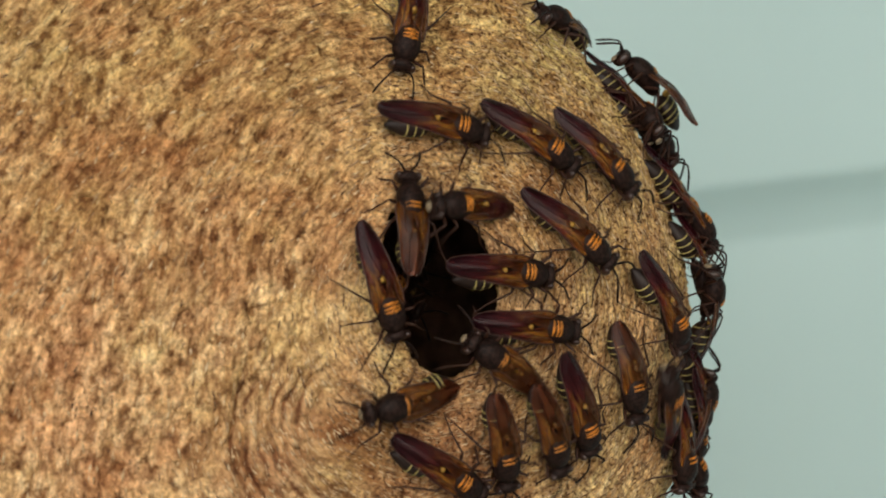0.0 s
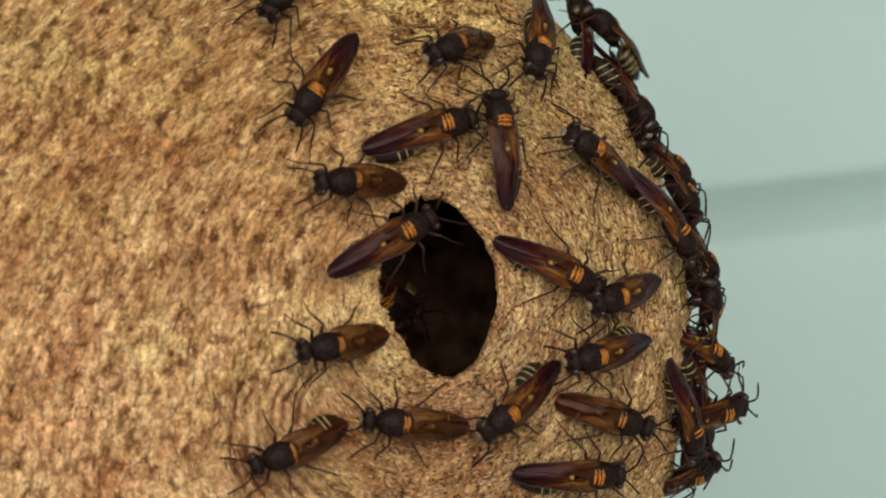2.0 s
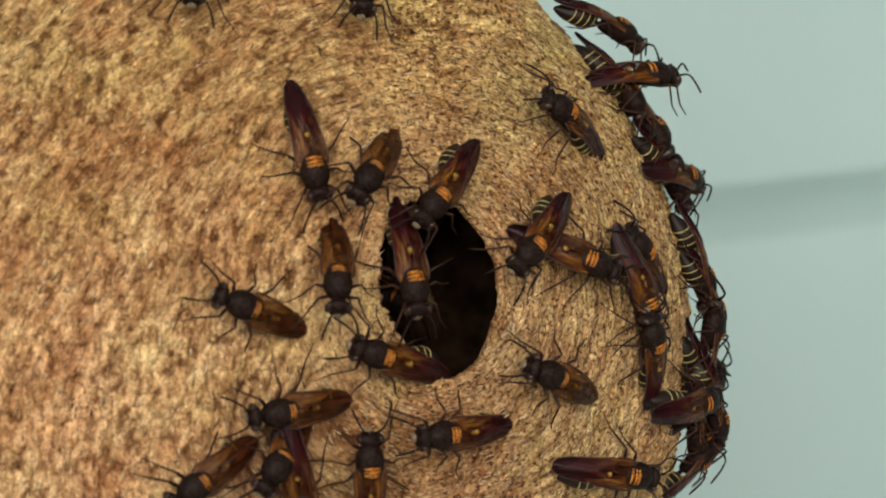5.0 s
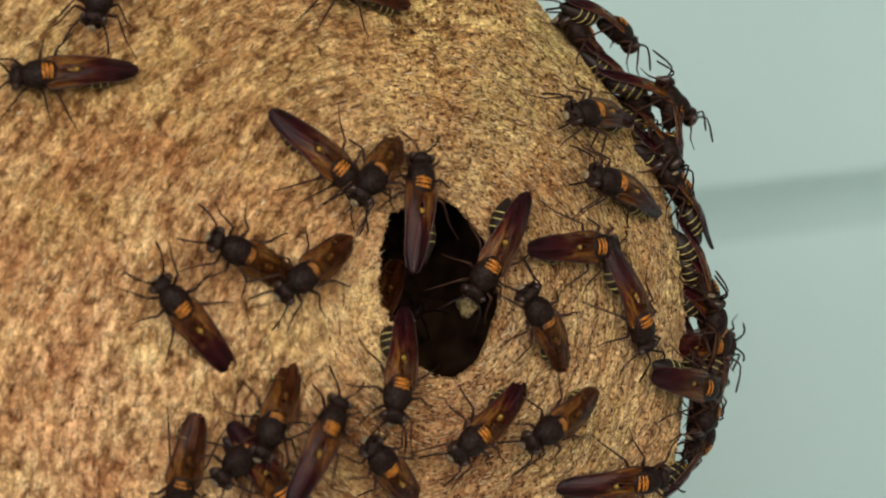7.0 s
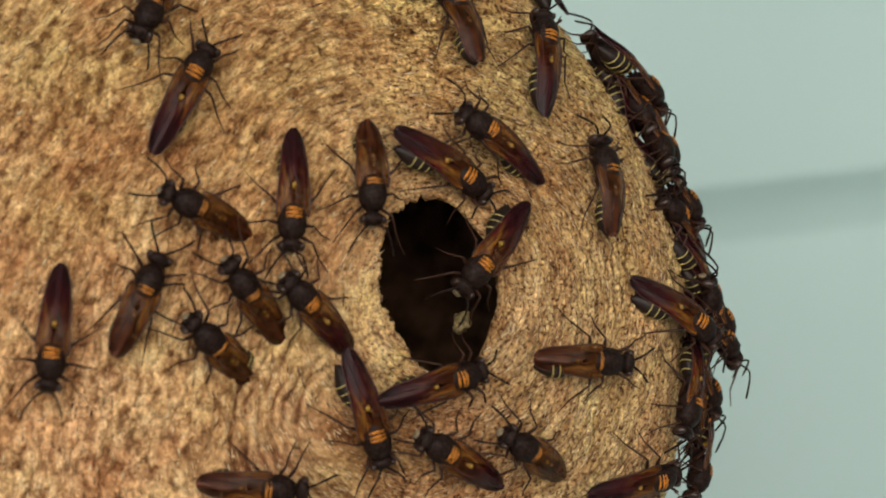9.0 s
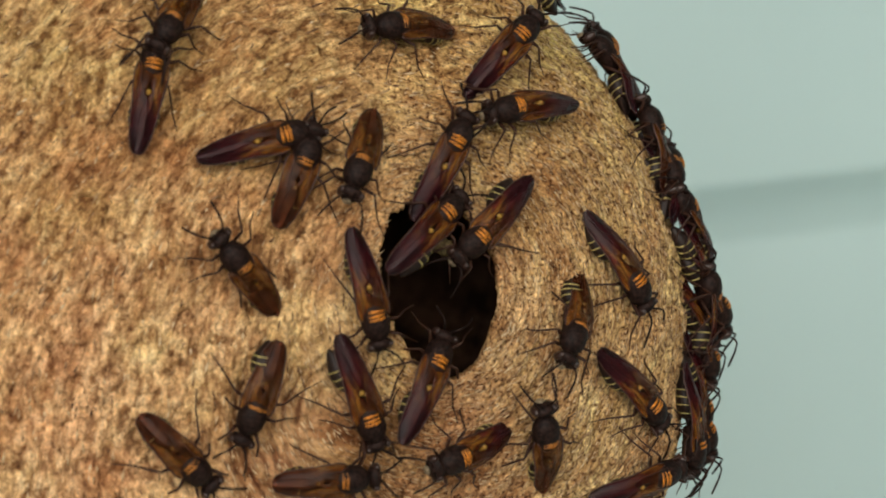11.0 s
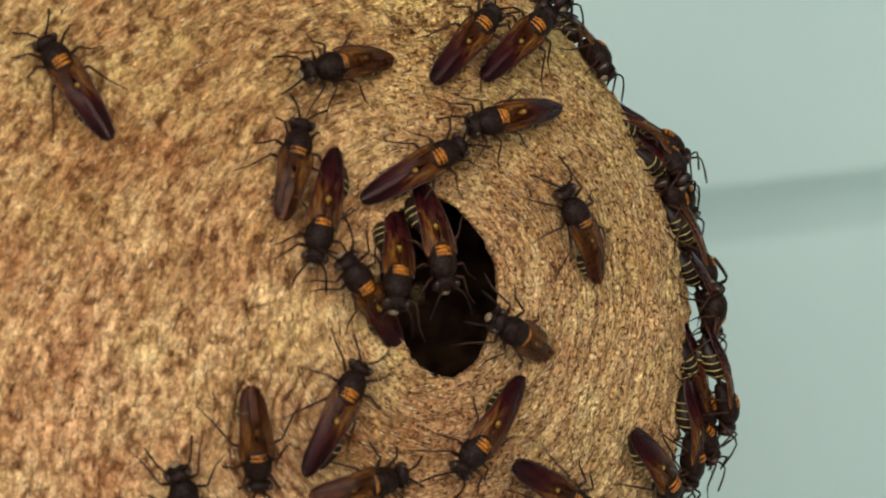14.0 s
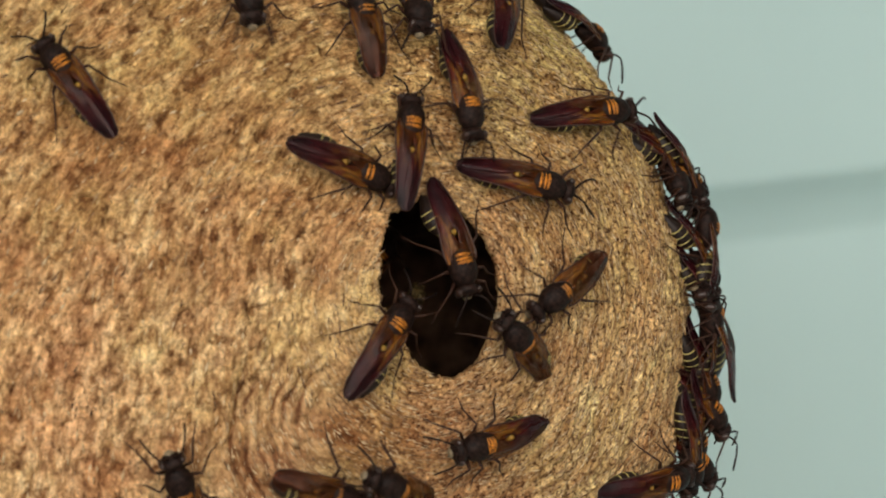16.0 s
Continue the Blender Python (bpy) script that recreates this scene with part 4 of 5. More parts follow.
    travel(wasps[10], [(0, 5.5, -12, 59, 8, 0), (0.5, 1.5, -12.5, 37, 24, 0), (1, -2.9, -11.1, 61, 25, 0), (1.5, -7.8, -10.8, 70, 16, 0), (2, -11.2, -9.7, 99, 19, 0), (2.5, -12.3, -7.9, 68, 22, 0), (3, -12.1, -6.9, 66, 25, 0), (3.5, -12.2, -6.8, 68, 24, 0), (4, -14.8, -6.9, 73, 17, 0), (6.5, -21.3, -2.9, 64, 24, 0), (7, -20.3, -1, 65, 23, 0), (7.5, -22.7, 0.9, 49, 24, 0), (8, -23, 2.7, 4, -16, 0), (8.5, -23.8, 2.7, 17, -16, 0), (9, -25, 3.7, 68, 23, 0), (10.25, -19.6, 5.9, 18, 13, 0), (11.5, -14.2, 8.1, -33, 3, 0), (12, -14.7, 8.5, -33, 3, 0), (12.5, -15.4, 8.1, -40, 3, 0), (13, -15.3, 7.5, -38, 3, 0), (13.5, -15.5, 7.2, -30, -8, 0), (14, -16, 7.3, -15, -14, 0), (14.5, -19.2, 12.2, 12, -7, 0), (15, -21.8, 19.7, 3, 3, 0), (15.5, -21.3, 21.8, -30, -6, 0), (15.67, -21.2, 23, -79, 4, 0), (15.83, -21.1, 24.3, -129, 14, 0), (16, -21, 25.6, -178, 23, 0)])
    travel(wasps[11], [(0, 18.5, -13.1, -166, -1, 0), (0.5, 18.2, -13.5, -151, 5, 0), (1, 18.2, -14.2, -134, 10, 0), (1.5, 18.3, -15.8, -122, 6, 0), (2, 16.4, -17.6, -106, 14, 0), (2.5, 16.3, -17.8, -62, -5, 0), (3, 16.6, -14.8, -37, -12, 0), (3.25, 14.9, -14, 13, -4, 0), (3.5, 13.3, -13.1, 64, 4, 0), (4, 10.3, -14.1, 65, 12, 0), (6.5, 13.3, -13, 101, 11, 0), (7, 11.4, -17.8, 117, 10, 0), (7.5, 8.3, -20.9, 105, 11, 0), (8, 12.1, -17.6, 137, 3, 0), (8.5, 10.9, -20.8, 86, 12, 0), (9, 8.4, -21.2, 60, 16, 0), (11.5, 10.9, -19.9, 0, 12, 0), (12, 13, -19.7, -23, -3, 0), (12.5, 13.9, -15.2, -42, 4, 0), (13, 14.8, -5.1, -14, -1, 0), (13.5, 14.8, -1.1, -5, -2, 0), (14, 13.5, 1.4, 29, 9, 0), (14.5, 11.9, 0.4, 85, 6, 0), (15, 13.1, -1.2, 105, 11, 0), (15.5, 13.6, -2.4, 89, 6, 0), (16, 12.4, -3.8, 124, -2, 0)])
    travel(wasps[12], [(0, -4.1, -15.7, 102, 9, 0), (0.5, -7.4, -18.9, 151, 16, 0), (1, -9.6, -18, 136, 6, 0), (1.5, -12, -17.7, 108, 9, 0), (2, -15.4, -20.1, 110, 10, 0), (2.5, -15.3, -21.4, 137, 26, 0), (2.75, -14.9, -21.8, 99, 26, 0), (3, -14.6, -22.2, 61, 26, 0), (3.25, -15.1, -21.7, 106, 26, 0), (3.5, -15.6, -21.1, 150, 26, 0), (4, -16.3, -21.6, 140, 26, 0), (6.5, -19.1, -19.9, 152, 26, 0), (7, -20.5, -20.4, 131, 26, 0), (7.25, -20.5, -17.7, 93, 25, 0), (7.5, -20.6, -14.9, 56, 24, 0), (8, -22.3, -13.6, 68, 26, 0), (8.5, -23.8, -10.5, 37, 21, 0), (9, -23.4, -9.8, 47, 26, 0), (10.25, -20.5, -13.3, 111, 6, 0), (11.5, -17.7, -16.8, 175, -13, 0), (11.75, -17.1, -19.1, 121, 7, 0), (12, -16.6, -21.4, 67, 26, 0), (12.17, -17.5, -21.8, 118, 12, 0), (12.33, -18.4, -22.3, 169, -2, 0), (12.5, -19.4, -22.7, 220, -16, 0), (13, -19.1, -23.7, 227, -16, 0), (13.5, -13.2, -24.6, 258, -16, 0), (14.5, -8.7, -24.1, 284, -16, 0), (15, -6.7, -24.7, 267, -16, 0), (15.5, -6.8, -23.3, 238, -16, 0), (16, -13.5, -24.3, 250, -16, 0)])
    travel(wasps[13], [(0, -1.2, -22.2, -123, -10, 0), (0.5, -1.2, -22.9, -123, -10, 0), (1, 3.9, -23.2, -88, -6, 0), (1.5, 8.3, -22.3, -85, 9, 0), (2, 12.6, -23.5, -92, 6, 0), (2.5, 16.1, -22.9, -89, 15, 0), (3, 16, -22.3, -90, 7, 0), (3.5, 16.1, -23.2, -103, 9, 0), (4, 16.7, -23.4, -102, 9, 0), (6.5, 16.3, -23.7, -88, 12, 0), (7, 17.5, -24.5, -84, 14, 0), (7.5, 14.8, -25.7, -77, -1, 0), (8, 17.8, -24.7, -75, 10, 0), (8.5, 19, -24.1, -82, -2, 0), (9, 19.3, -24.8, -82, 1, 0), (11.5, 20.2, -24.5, -73, 7, 0), (12, 22, -23.9, -83, -1, 0), (12.5, 24.1, -23.7, -120, 12, -0.7), (13, 26.1, -23.6, -157, 25, -1.3), (13.25, 26.1, -23.8, -91, 23, -1.3), (13.5, 26.1, -23.9, -26, 21, -1.3), (13.75, 26.5, -21.9, -88, 29, -1.3), (14, 26.9, -19.9, -151, 37, -1.3), (14.5, 26.8, -20.3, -147, 42, -1.3), (15, 26.9, -19.6, -148, 41, -1.3), (15.5, 26.7, -20.8, -129, 45, -1.2), (16, 26.2, -23.3, -139, 45, -1.3)])
    travel(wasps[14], [(0, 5.2, -19.5, -164, -16, 0), (0.5, 4.1, -19.2, -206, 24, 0), (1, 4.8, -18.6, -236, 21, 0), (1.5, -0.4, -17.5, -261, 8, 0), (2, -3.2, -17.9, -275, -4, 0), (2.5, -4.8, -18.1, -288, 11, 0), (3, -7.7, -16.6, -294, 13, 0), (3.5, -10.9, -15.7, -273, 12, 0), (4, -14.6, -16.3, -262, 9, 0), (6.5, -16, -16, -260, 13, 0), (7, -17.7, -17.1, -206, 26, 0), (7.5, -17.8, -34.9, -175, 0, 0), (7.75, -19, -29.8, -137, -5, 0), (8, -20.2, -24.7, -99, -10, 0), (8.5, -19.8, -24.2, -92, 1, 0), (9, -19.8, -24, -94, 1, 0), (11.5, -11.8, -23.7, -88, -9, 0), (11.75, -11.8, -29.4, -131, -4, 0), (12, -11.9, -35, -174, 0, 0), (13.17, -9.7, -35.1, -234, 0, 0), (14.33, -7.5, -35.2, -293, 0, 0), (15.5, -5.3, -35.2, -353, 0, 0), (16, -5.3, -24.4, -293, 25, 0)])
    travel(wasps[15], [(0, 13.1, -15.9, -154, -16, 0), (0.5, 14.1, -20.5, -146, -4, 0), (1, 14, -22.4, -140, -9, 0), (1.17, 14.3, -22.8, -196, 0, 0), (1.33, 14.5, -23.2, -253, 9, 0), (1.5, 14.8, -23.6, -309, 18, 0), (1.75, 20.3, -24.1, -356, 31, -0.7), (2, 25.9, -24.6, -404, 45, -1.3), (2.5, 25.8, -24.8, -382, 5, -0.7), (2.75, 26, -24.2, -447, 21, -1), (3, 26.1, -23.6, -511, 36, -1.3), (3.5, 22.6, -20.1, -491, -16, 0), (4, 27.2, -17.8, -520, 15, -0.2), (6.5, 27.6, -14.3, -521, 7, 0.4), (7, 27.8, -8.4, -513, 29, -0.8), (7.5, 27.8, -7.7, -516, 20, -1.3), (8, 27.8, -9.4, -515, 25, 0), (8.5, 27.8, -12.3, -511, 34, -0.7), (9, 27.8, -9.4, -511, 33, 0), (11.5, 27.8, -10.6, -527, 9, -1.3), (12, 27.7, -13.8, -518, 17, -0.8), (12.5, 27.5, -16, -509, 38, -0.1), (13, 27.5, -15.5, -514, 29, 0.8), (13.5, 27.6, -14.5, -517, 20, 0.9), (14, 27.6, -14.8, -520, 11, 1.5), (14.25, 27.5, -15.3, -450, 9, 1.5), (14.5, 27.5, -15.7, -381, 7, 1.5), (15, 27.8, -11.8, -382, 14, 1.8), (15.5, 27.8, -11.9, -381, 10, 1.8), (16, 27.8, -10.2, -333, -16, 0.6)])
    travel(wasps[16], [(0, 10.1, -18.4, -155, -16, 0), (0.17, 9.4, -17, -214, -7, 0), (0.33, 8.7, -15.5, -274, 3, 0), (0.5, 8.1, -14, -333, 12, 0), (1, 5.4, -9.6, -318, 12, 0), (1.5, -0.4, -5.8, -300, 0, -25), (3.17, -0.9, -6.2, -352, 0, -25), (4.83, -1.4, -6.5, -403, 0, -25), (6.5, -1.9, -6.9, -455, 0, -25), (6.75, 3.9, -7.5, -389, 7, -12.5), (7, 9.6, -8.1, -323, 15, 0), (7.5, 9.2, -6.4, -305, 13, 0), (8, 9.3, -3.5, -334, 18, 0), (8.5, 19.1, -1, -344, 7, 0), (9, 16.3, 6, -365, -7, 0), (11.5, 21.4, 13.6, -369, 11, 0.6), (12, 7.5, 29.6, -383, 0, 0), (16, 7.5, 29.6, -383, 0, 0)])
    travel(wasps[17], [(0, 19.5, 16.6, 167, 1, -1.3), (0.5, 19.4, 16.7, 167, -2, -1.3), (1, 19.4, 16.7, 167, -4, -1.2), (1.5, 19.3, 16.9, 166, -6, -1), (2, 19.1, 17.1, 166, -7, -0.9), (2.5, 19, 17.3, 166, -7, -0.8), (3, 18.8, 17.6, 166, -7, -0.8), (3.5, 18.6, 17.8, 167, -5, -0.9), (4, 18.5, 18, 167, -3, -1), (6.5, 16.9, 20.1, 168, 2, -1.1), (6.75, 16.6, 20.4, 97, 0, -1.2), (7, 16.3, 20.8, 25, -1, -1.2), (7.25, 15.3, 22, 78, 3, 0.3), (7.5, 14.3, 23.2, 131, 6, 1.8), (7.75, 15.1, 22.2, 170, 12, 1), (8, 15.9, 21.3, 209, 17, 0.2), (8.5, 15.9, 21.3, 200, 11, 0.2), (9, 18.5, 18, 204, 0, 1.1), (10.25, 18, 18.7, 275, 3, 0.3), (11.5, 17.4, 19.4, 347, 7, -0.4), (11.75, 18.8, 17.5, 279, 18, 0.6), (12, 20.1, 15.6, 211, 28, 1.7), (12.5, 18.3, 11.5, 233, 15, 0), (13, 18.9, 11, 236, 20, 0), (13.5, 18.6, 11.5, 233, 17, 0), (14, 22.4, 11.9, 203, 29, -1.3), (14.5, 18.3, 12.2, 234, 18, 0), (15, 21.5, 13.4, 210, 27, -1.3), (15.5, 18.3, 12.4, 242, 8, 0), (16, 23, 10.8, 208, 23, -1.3)])
    travel(wasps[18], [(0, 27.5, -15.5, -160, 10, -1.3), (0.5, 27.5, -15.5, -160, 11, -1.3), (1, 27.5, -15.6, -160, 11, -1.3), (1.5, 27.5, -15.5, -160, 11, -1.3), (2, 27.5, -15.4, -160, 11, -1.3), (2.5, 27.5, -15.2, -160, 10, -1.3), (3, 27.6, -15, -161, 10, -1.3), (3.5, 27.6, -14.8, -161, 9, -1.3), (4, 27.6, -14.5, -161, 9, -1.3), (6.5, 27.7, -13.9, -160, 10, -1.3), (7, 27.7, -14, -160, 10, -1.3), (7.5, 27.6, -14.1, -160, 10, -1.3), (8, 27.6, -14.3, -160, 10, -1.3), (8.5, 27.6, -14.5, -160, 9, -1.3), (9, 27.6, -14.8, -161, 9, -1.3), (11.5, 27.5, -15.6, -160, 11, -1.3), (12, 27.5, -15.5, -160, 11, -1.3), (12.5, 27.5, -15.4, -160, 11, -1.3), (13, 27.5, -15.2, -160, 11, -1.3), (13.5, 27.6, -15, -160, 11, -1.3), (14, 27.6, -14.7, -160, 10, -1.3), (14.5, 27.6, -14.5, -160, 9, -1.3), (15, 27.6, -14.2, -161, 9, -1.3), (15.5, 27.6, -14, -161, 8, -1.3), (16, 27.7, -13.9, -161, 8, -1.3)])
    travel(wasps[19], [(0, 20.4, 15.2, 19, -13, 2.1), (0.5, 19.1, 17.1, 24, -16, 1.6), (1, 19.8, 16.1, 19, -9, 2.9), (1.5, 20.2, 15.6, -6, 2, 2.3), (2, 16.4, 20.7, 26, -6, 1.8), (2.5, 6.3, 30.7, -24, 0, 0), (2.75, 2.4, 31.9, -67, 0, 0), (3, -1.4, 33.2, -110, 0, 0), (3.25, -5.2, 34.5, -153, 0, 0), (3.5, -9, 35.7, -197, 0, 0), (4, -8.7, 27.3, -190, 16, 0), (6.5, -10.7, 26.7, -227, 16, 0), (7, -9.4, 26.2, -282, 0, 0), (7.5, -8.1, 25.7, -337, -16, 0), (8, -7.8, 26.4, -353, -16, 0), (8.5, -7.8, 25.8, -359, -16, 0), (9, 1.1, 23.1, -354, -11, 0), (10.25, -2, 22.7, -300, 0, 0), (11.5, -5.2, 22.3, -245, 11, 0), (12, -4.7, 21.5, -236, 10, 0), (12.5, -4.9, 21.6, -234, 7, 0), (13, -4.7, 21.2, -228, 7, 0), (13.5, -5.7, 20.8, -254, 4, 0), (14, -10.7, 18.4, -254, 12, 0), (14.5, -10.5, 18.7, -274, 18, 0), (14.75, -10, 20.5, -317, 8, 0), (15, -9.5, 22.2, -360, -3, 0), (15.5, -9.8, 23.4, -354, -14, 0), (16, -8.7, 22.3, -353, -2, 0)])
    travel(wasps[20], [(0, 21.5, 13.4, -162, 10, -1.3), (0.5, 21.5, 13.5, -162, 7, -1.3), (1, 22.1, 12.3, -157, 2, -0.5), (1.25, 22, 12.5, -86, 5, -0.5), (1.5, 22, 12.6, -15, 8, -0.5), (1.75, 22.7, 11.3, -84, 12, -0.9), (2, 23.4, 9.9, -154, 17, -1.3), (2.5, 20.9, 14.4, -198, -16, -1.3), (3, 21.2, 14, -195, -10, -1.3), (4, 21.8, 12.9, -189, 0, -0.4), (6.5, 18.4, 18.1, -156, 0, -1), (7, 18.5, 17.9, -156, 0, -0.8), (7.5, 18.7, 17.7, -156, 0, -0.7), (8, 18.9, 17.5, -156, -2, -0.7), (8.5, 19, 17.3, -192, 2, -0.8), (9, 19.2, 17, -193, 0, -1), (10.25, 12.9, 15.4, -233, 2, -0.5), (11.5, 6.5, 13.8, -273, 5, 0), (12, 6.1, 13.8, -278, 7, 0), (12.5, 8.5, 14.2, -292, 24, 0), (13, 7.6, 15.3, -294, 20, 0), (13.5, 7.6, 15.2, -303, 19, 0), (14, 6.5, 13.3, -256, 4, 0), (14.5, 6.1, 20.2, -225, 0, 0), (14.67, 6.5, 20.1, -278, 1, 0), (14.83, 7, 19.9, -331, 1, 0), (15, 7.4, 19.8, -384, 2, 0), (15.5, 7.9, 22.1, -376, 0, 0), (16, 5.3, 24.4, -387, -11, 0)])
    travel(wasps[21], [(0, 25.8, 3.7, -155, 15, -0.6), (0.5, 25.7, 4.1, -158, 4, 0.3), (1, 26.3, 2.2, -164, 9, 0.8), (1.5, 26.8, 0.5, -166, 0, -1.3), (2, 26.9, -0.2, -190, -4, -1.3), (2.5, 26.9, -0.4, -167, 0, -1.3), (3, 27.5, -3.4, -167, 0, -1.3), (3.5, 27.3, -2.3, -160, 2, -1.2), (4, 27.6, -4.9, -158, 12, -0.1), (6.5, 27.6, -4.7, -159, 6, -1.2), (7, 27.6, -4.9, -159, 9, -0.8), (7.5, 27.6, -4.9, -159, 8, -0.6), (8, 27.7, -6, -164, 15, -0.4), (9, 27.8, -6.4, -157, 18, 0.1), (11.5, 27.6, -4.2, -158, 13, -0.2), (12, 27.5, -3.6, -157, 15, -0.5), (12.5, 27.7, -6, -166, 9, -0.9), (13, 27.7, -6, -166, 9, -0.9), (13.5, 27.7, -5.1, -166, 9, -0.8), (14, 27.6, -4.8, -158, 11, -0.9), (14.5, 27.8, -6.5, -158, 14, -1.2), (15, 27.8, -6.3, -158, 15, -0.9), (15.5, 27.5, -3.9, -157, 14, -0.5), (16, 27.7, -5.4, -158, 14, -1)])
    travel(wasps[22], [(0, 22.3, -5.7, -148, -6, 0), (0.5, 24.3, -8.1, -160, -4, 0), (1, 27.8, -9, -168, 5, -1.3), (1.25, 25, -9, -210, 5, -0.7), (1.5, 22.1, -9.1, -253, 6, 0), (2, 16.3, -11, -262, 9, 0), (2.5, 21.1, -12.7, -269, 8, 0), (3, 20.8, -11, -280, 6, 0), (3.5, 19.4, -11.1, -287, 5, 0), (4, 17.5, -11.6, -305, 11, 0), (5.25, 22.6, -11.5, -346, 19, -0.7), (6.5, 27.8, -11.3, -387, 28, -1.3), (7, 27.8, -10.7, -447, 45, -1.3), (7.5, 24.3, -12.1, -482, 22, 0), (8, 27.8, -10.1, -512, 32, -1.3), (8.5, 23.7, -8.2, -472, -10, 0), (9, 24.1, -7.1, -487, 17, 0), (11.5, 27.8, -7.1, -517, 17, -1.3), (12, 27.8, -7.5, -521, -1, 1.5), (12.5, 22.1, -35.5, -522, 0, 0), (16, 22.1, -35.5, -522, 0, 0)])
    travel(wasps[23], [(0, 27, -19.2, -16, 5, -0.7), (0.5, 27.1, -18.5, -26, 23, -0.1), (1, 27.3, -17, -68, 45, 0.2), (1.5, 27.4, -16.7, -95, 45, 0.3), (2, 27.3, -17.6, -67, 45, 0.6), (2.5, 27.3, -17.5, -100, 45, 0.4), (3, 26.8, -20.6, -27, 26, 0.5), (3.5, 26.5, -21.9, -24, 17, 0.1), (4, 26.2, -23.3, -31, 34, -1.3), (6.5, 26, -24.2, -23, 12, -0.6), (7, 26.3, -23, -24, 17, -1), (7.5, 26.4, -22.4, -32, 35, -1.3), (7.75, 26.3, -22.7, -89, 40, -1.3), (8, 26.3, -23, -145, 45, -1.3), (8.5, 26.3, -22.7, -160, 15, -0.6), (9, 26.5, -21.7, -200, 1, 0.3), (11.5, 27.1, -18.7, -152, 34, -1.3), (12, 26.9, -19.6, -150, 37, -1.1), (12.5, 27, -19.2, -168, 8, 0), (13, 26.5, -22, -148, 41, 2), (13.5, 22, -35.7, -162, 0, 0), (16, 22, -35.7, -162, 0, 0)])
    travel(wasps[24], [(0, 26.3, -23, -155, 29, -1.3), (0.5, 26.5, -22.1, -156, 27, -1.3), (1, 26.2, -23.3, -200, 2, -0.3), (1.5, 26.2, -23.3, -158, 22, -1.3), (2, 27.2, -18.1, -158, 21, -1.3), (2.5, 23.5, -17.8, -148, 10, 0), (2.75, 25.4, -17.6, -89, 20, -0.7), (3, 27.3, -17.5, -29, 31, -1.3), (3.5, 27.4, -16.3, -20, 5, -1.3), (4, 27.6, -15.1, -21, 7, -0.7), (5.25, 27.3, -17, -61, 26, -0.9), (6.5, 27, -19, -101, 45, -1.1), (6.75, 27.3, -16.9, -152, 15, -0.2), (7, 27.6, -14.8, -202, -14, 0.7), (7.25, 27.5, -15.9, -161, 15, 0.4), (7.5, 27.3, -17, -119, 45, 0), (7.75, 27.2, -17.7, -79, 45, -0.6), (8, 27.1, -18.4, -40, 45, -1.2), (8.5, 26.9, -19.7, -22, 10, 0.3), (8.75, 27.3, -16.9, -89, 16, -0.4), (9, 27.6, -14.1, -157, 22, -1.1), (11.5, 18.2, -15.3, -132, 0, 0), (11.75, 18.9, -16.6, -170, 9, 0), (12, 19.6, -17.9, -209, 18, 0), (12.5, 17.8, -20.8, -213, 23, 0), (13, 20.5, -20.6, -158, -12, 0), (13.5, 20.8, -21.5, -158, -15, 0), (14, 21.4, -23.1, -131, -5, 0), (14.5, 21.9, -23.1, -105, -5, 0), (15, 20.8, -24.2, -86, 5, 0), (15.5, 20.2, -25, -84, -2, 0), (16, 20.8, -24.9, -80, 8, 0)])
    travel(wasps[25], [(0, 22.6, -17.1, 30, 17, 0), (0.17, 22.2, -23.8, 86, 12, 0), (0.33, 21.8, -30.4, 142, 6, 0), (0.5, 21.3, -37, 198, 0, 0), (0.83, 21.4, -36.8, 258, 0, 0), (1.17, 21.5, -36.7, 318, 0, 0), (1.5, 21.6, -36.5, 378, 0, 0), (1.67, 23.7, -28.2, 328, 15, -0.4), (1.83, 25.7, -19.9, 278, 30, -0.9), (2, 27.8, -11.6, 229, 45, -1.3), (2.5, 24.3, -12.1, 219, 12, 0), (3, 20.9, -11.4, 258, -8, 0), (3.25, 21, -24.4, 228, -4, 0), (3.5, 21.1, -37.5, 198, 0, 0), (4, -15.7, -23.4, 209, -16, 0), (6.5, -14.3, -22, 173, -16, 0), (7, -18.8, -21.9, 215, -16, 0), (7.5, -14, -23.8, 202, -16, 0), (8, -13.8, -23.8, 208, -16, 0), (8.5, -13.9, -35, 186, 0, 0), (9.25, -4.9, -35.1, 144, 0, 0), (10, 4.1, -35.3, 102, 0, 0), (10.75, 13, -35.5, 60, 0, 0), (11.5, 22, -35.7, 18, 0, 0), (11.67, 23.9, -27.5, -41, 5, 0.2), (11.83, 25.9, -19.4, -99, 11, 0.4), (12, 27.8, -11.2, -158, 16, 0.6), (12.5, 22, -35.7, -162, 0, 0), (13.33, 21.9, -35.9, -222, 0, 0), (14.17, 21.8, -36.1, -282, 0, 0), (15, 21.7, -36.3, -342, 0, 0), (15.17, 23.7, -28.3, -400, 8, -0.4), (15.33, 25.7, -20.3, -458, 15, -0.9), (15.5, 27.8, -12.3, -516, 23, -1.3), (16, 27.7, -13.5, -524, 22, -1.3)])
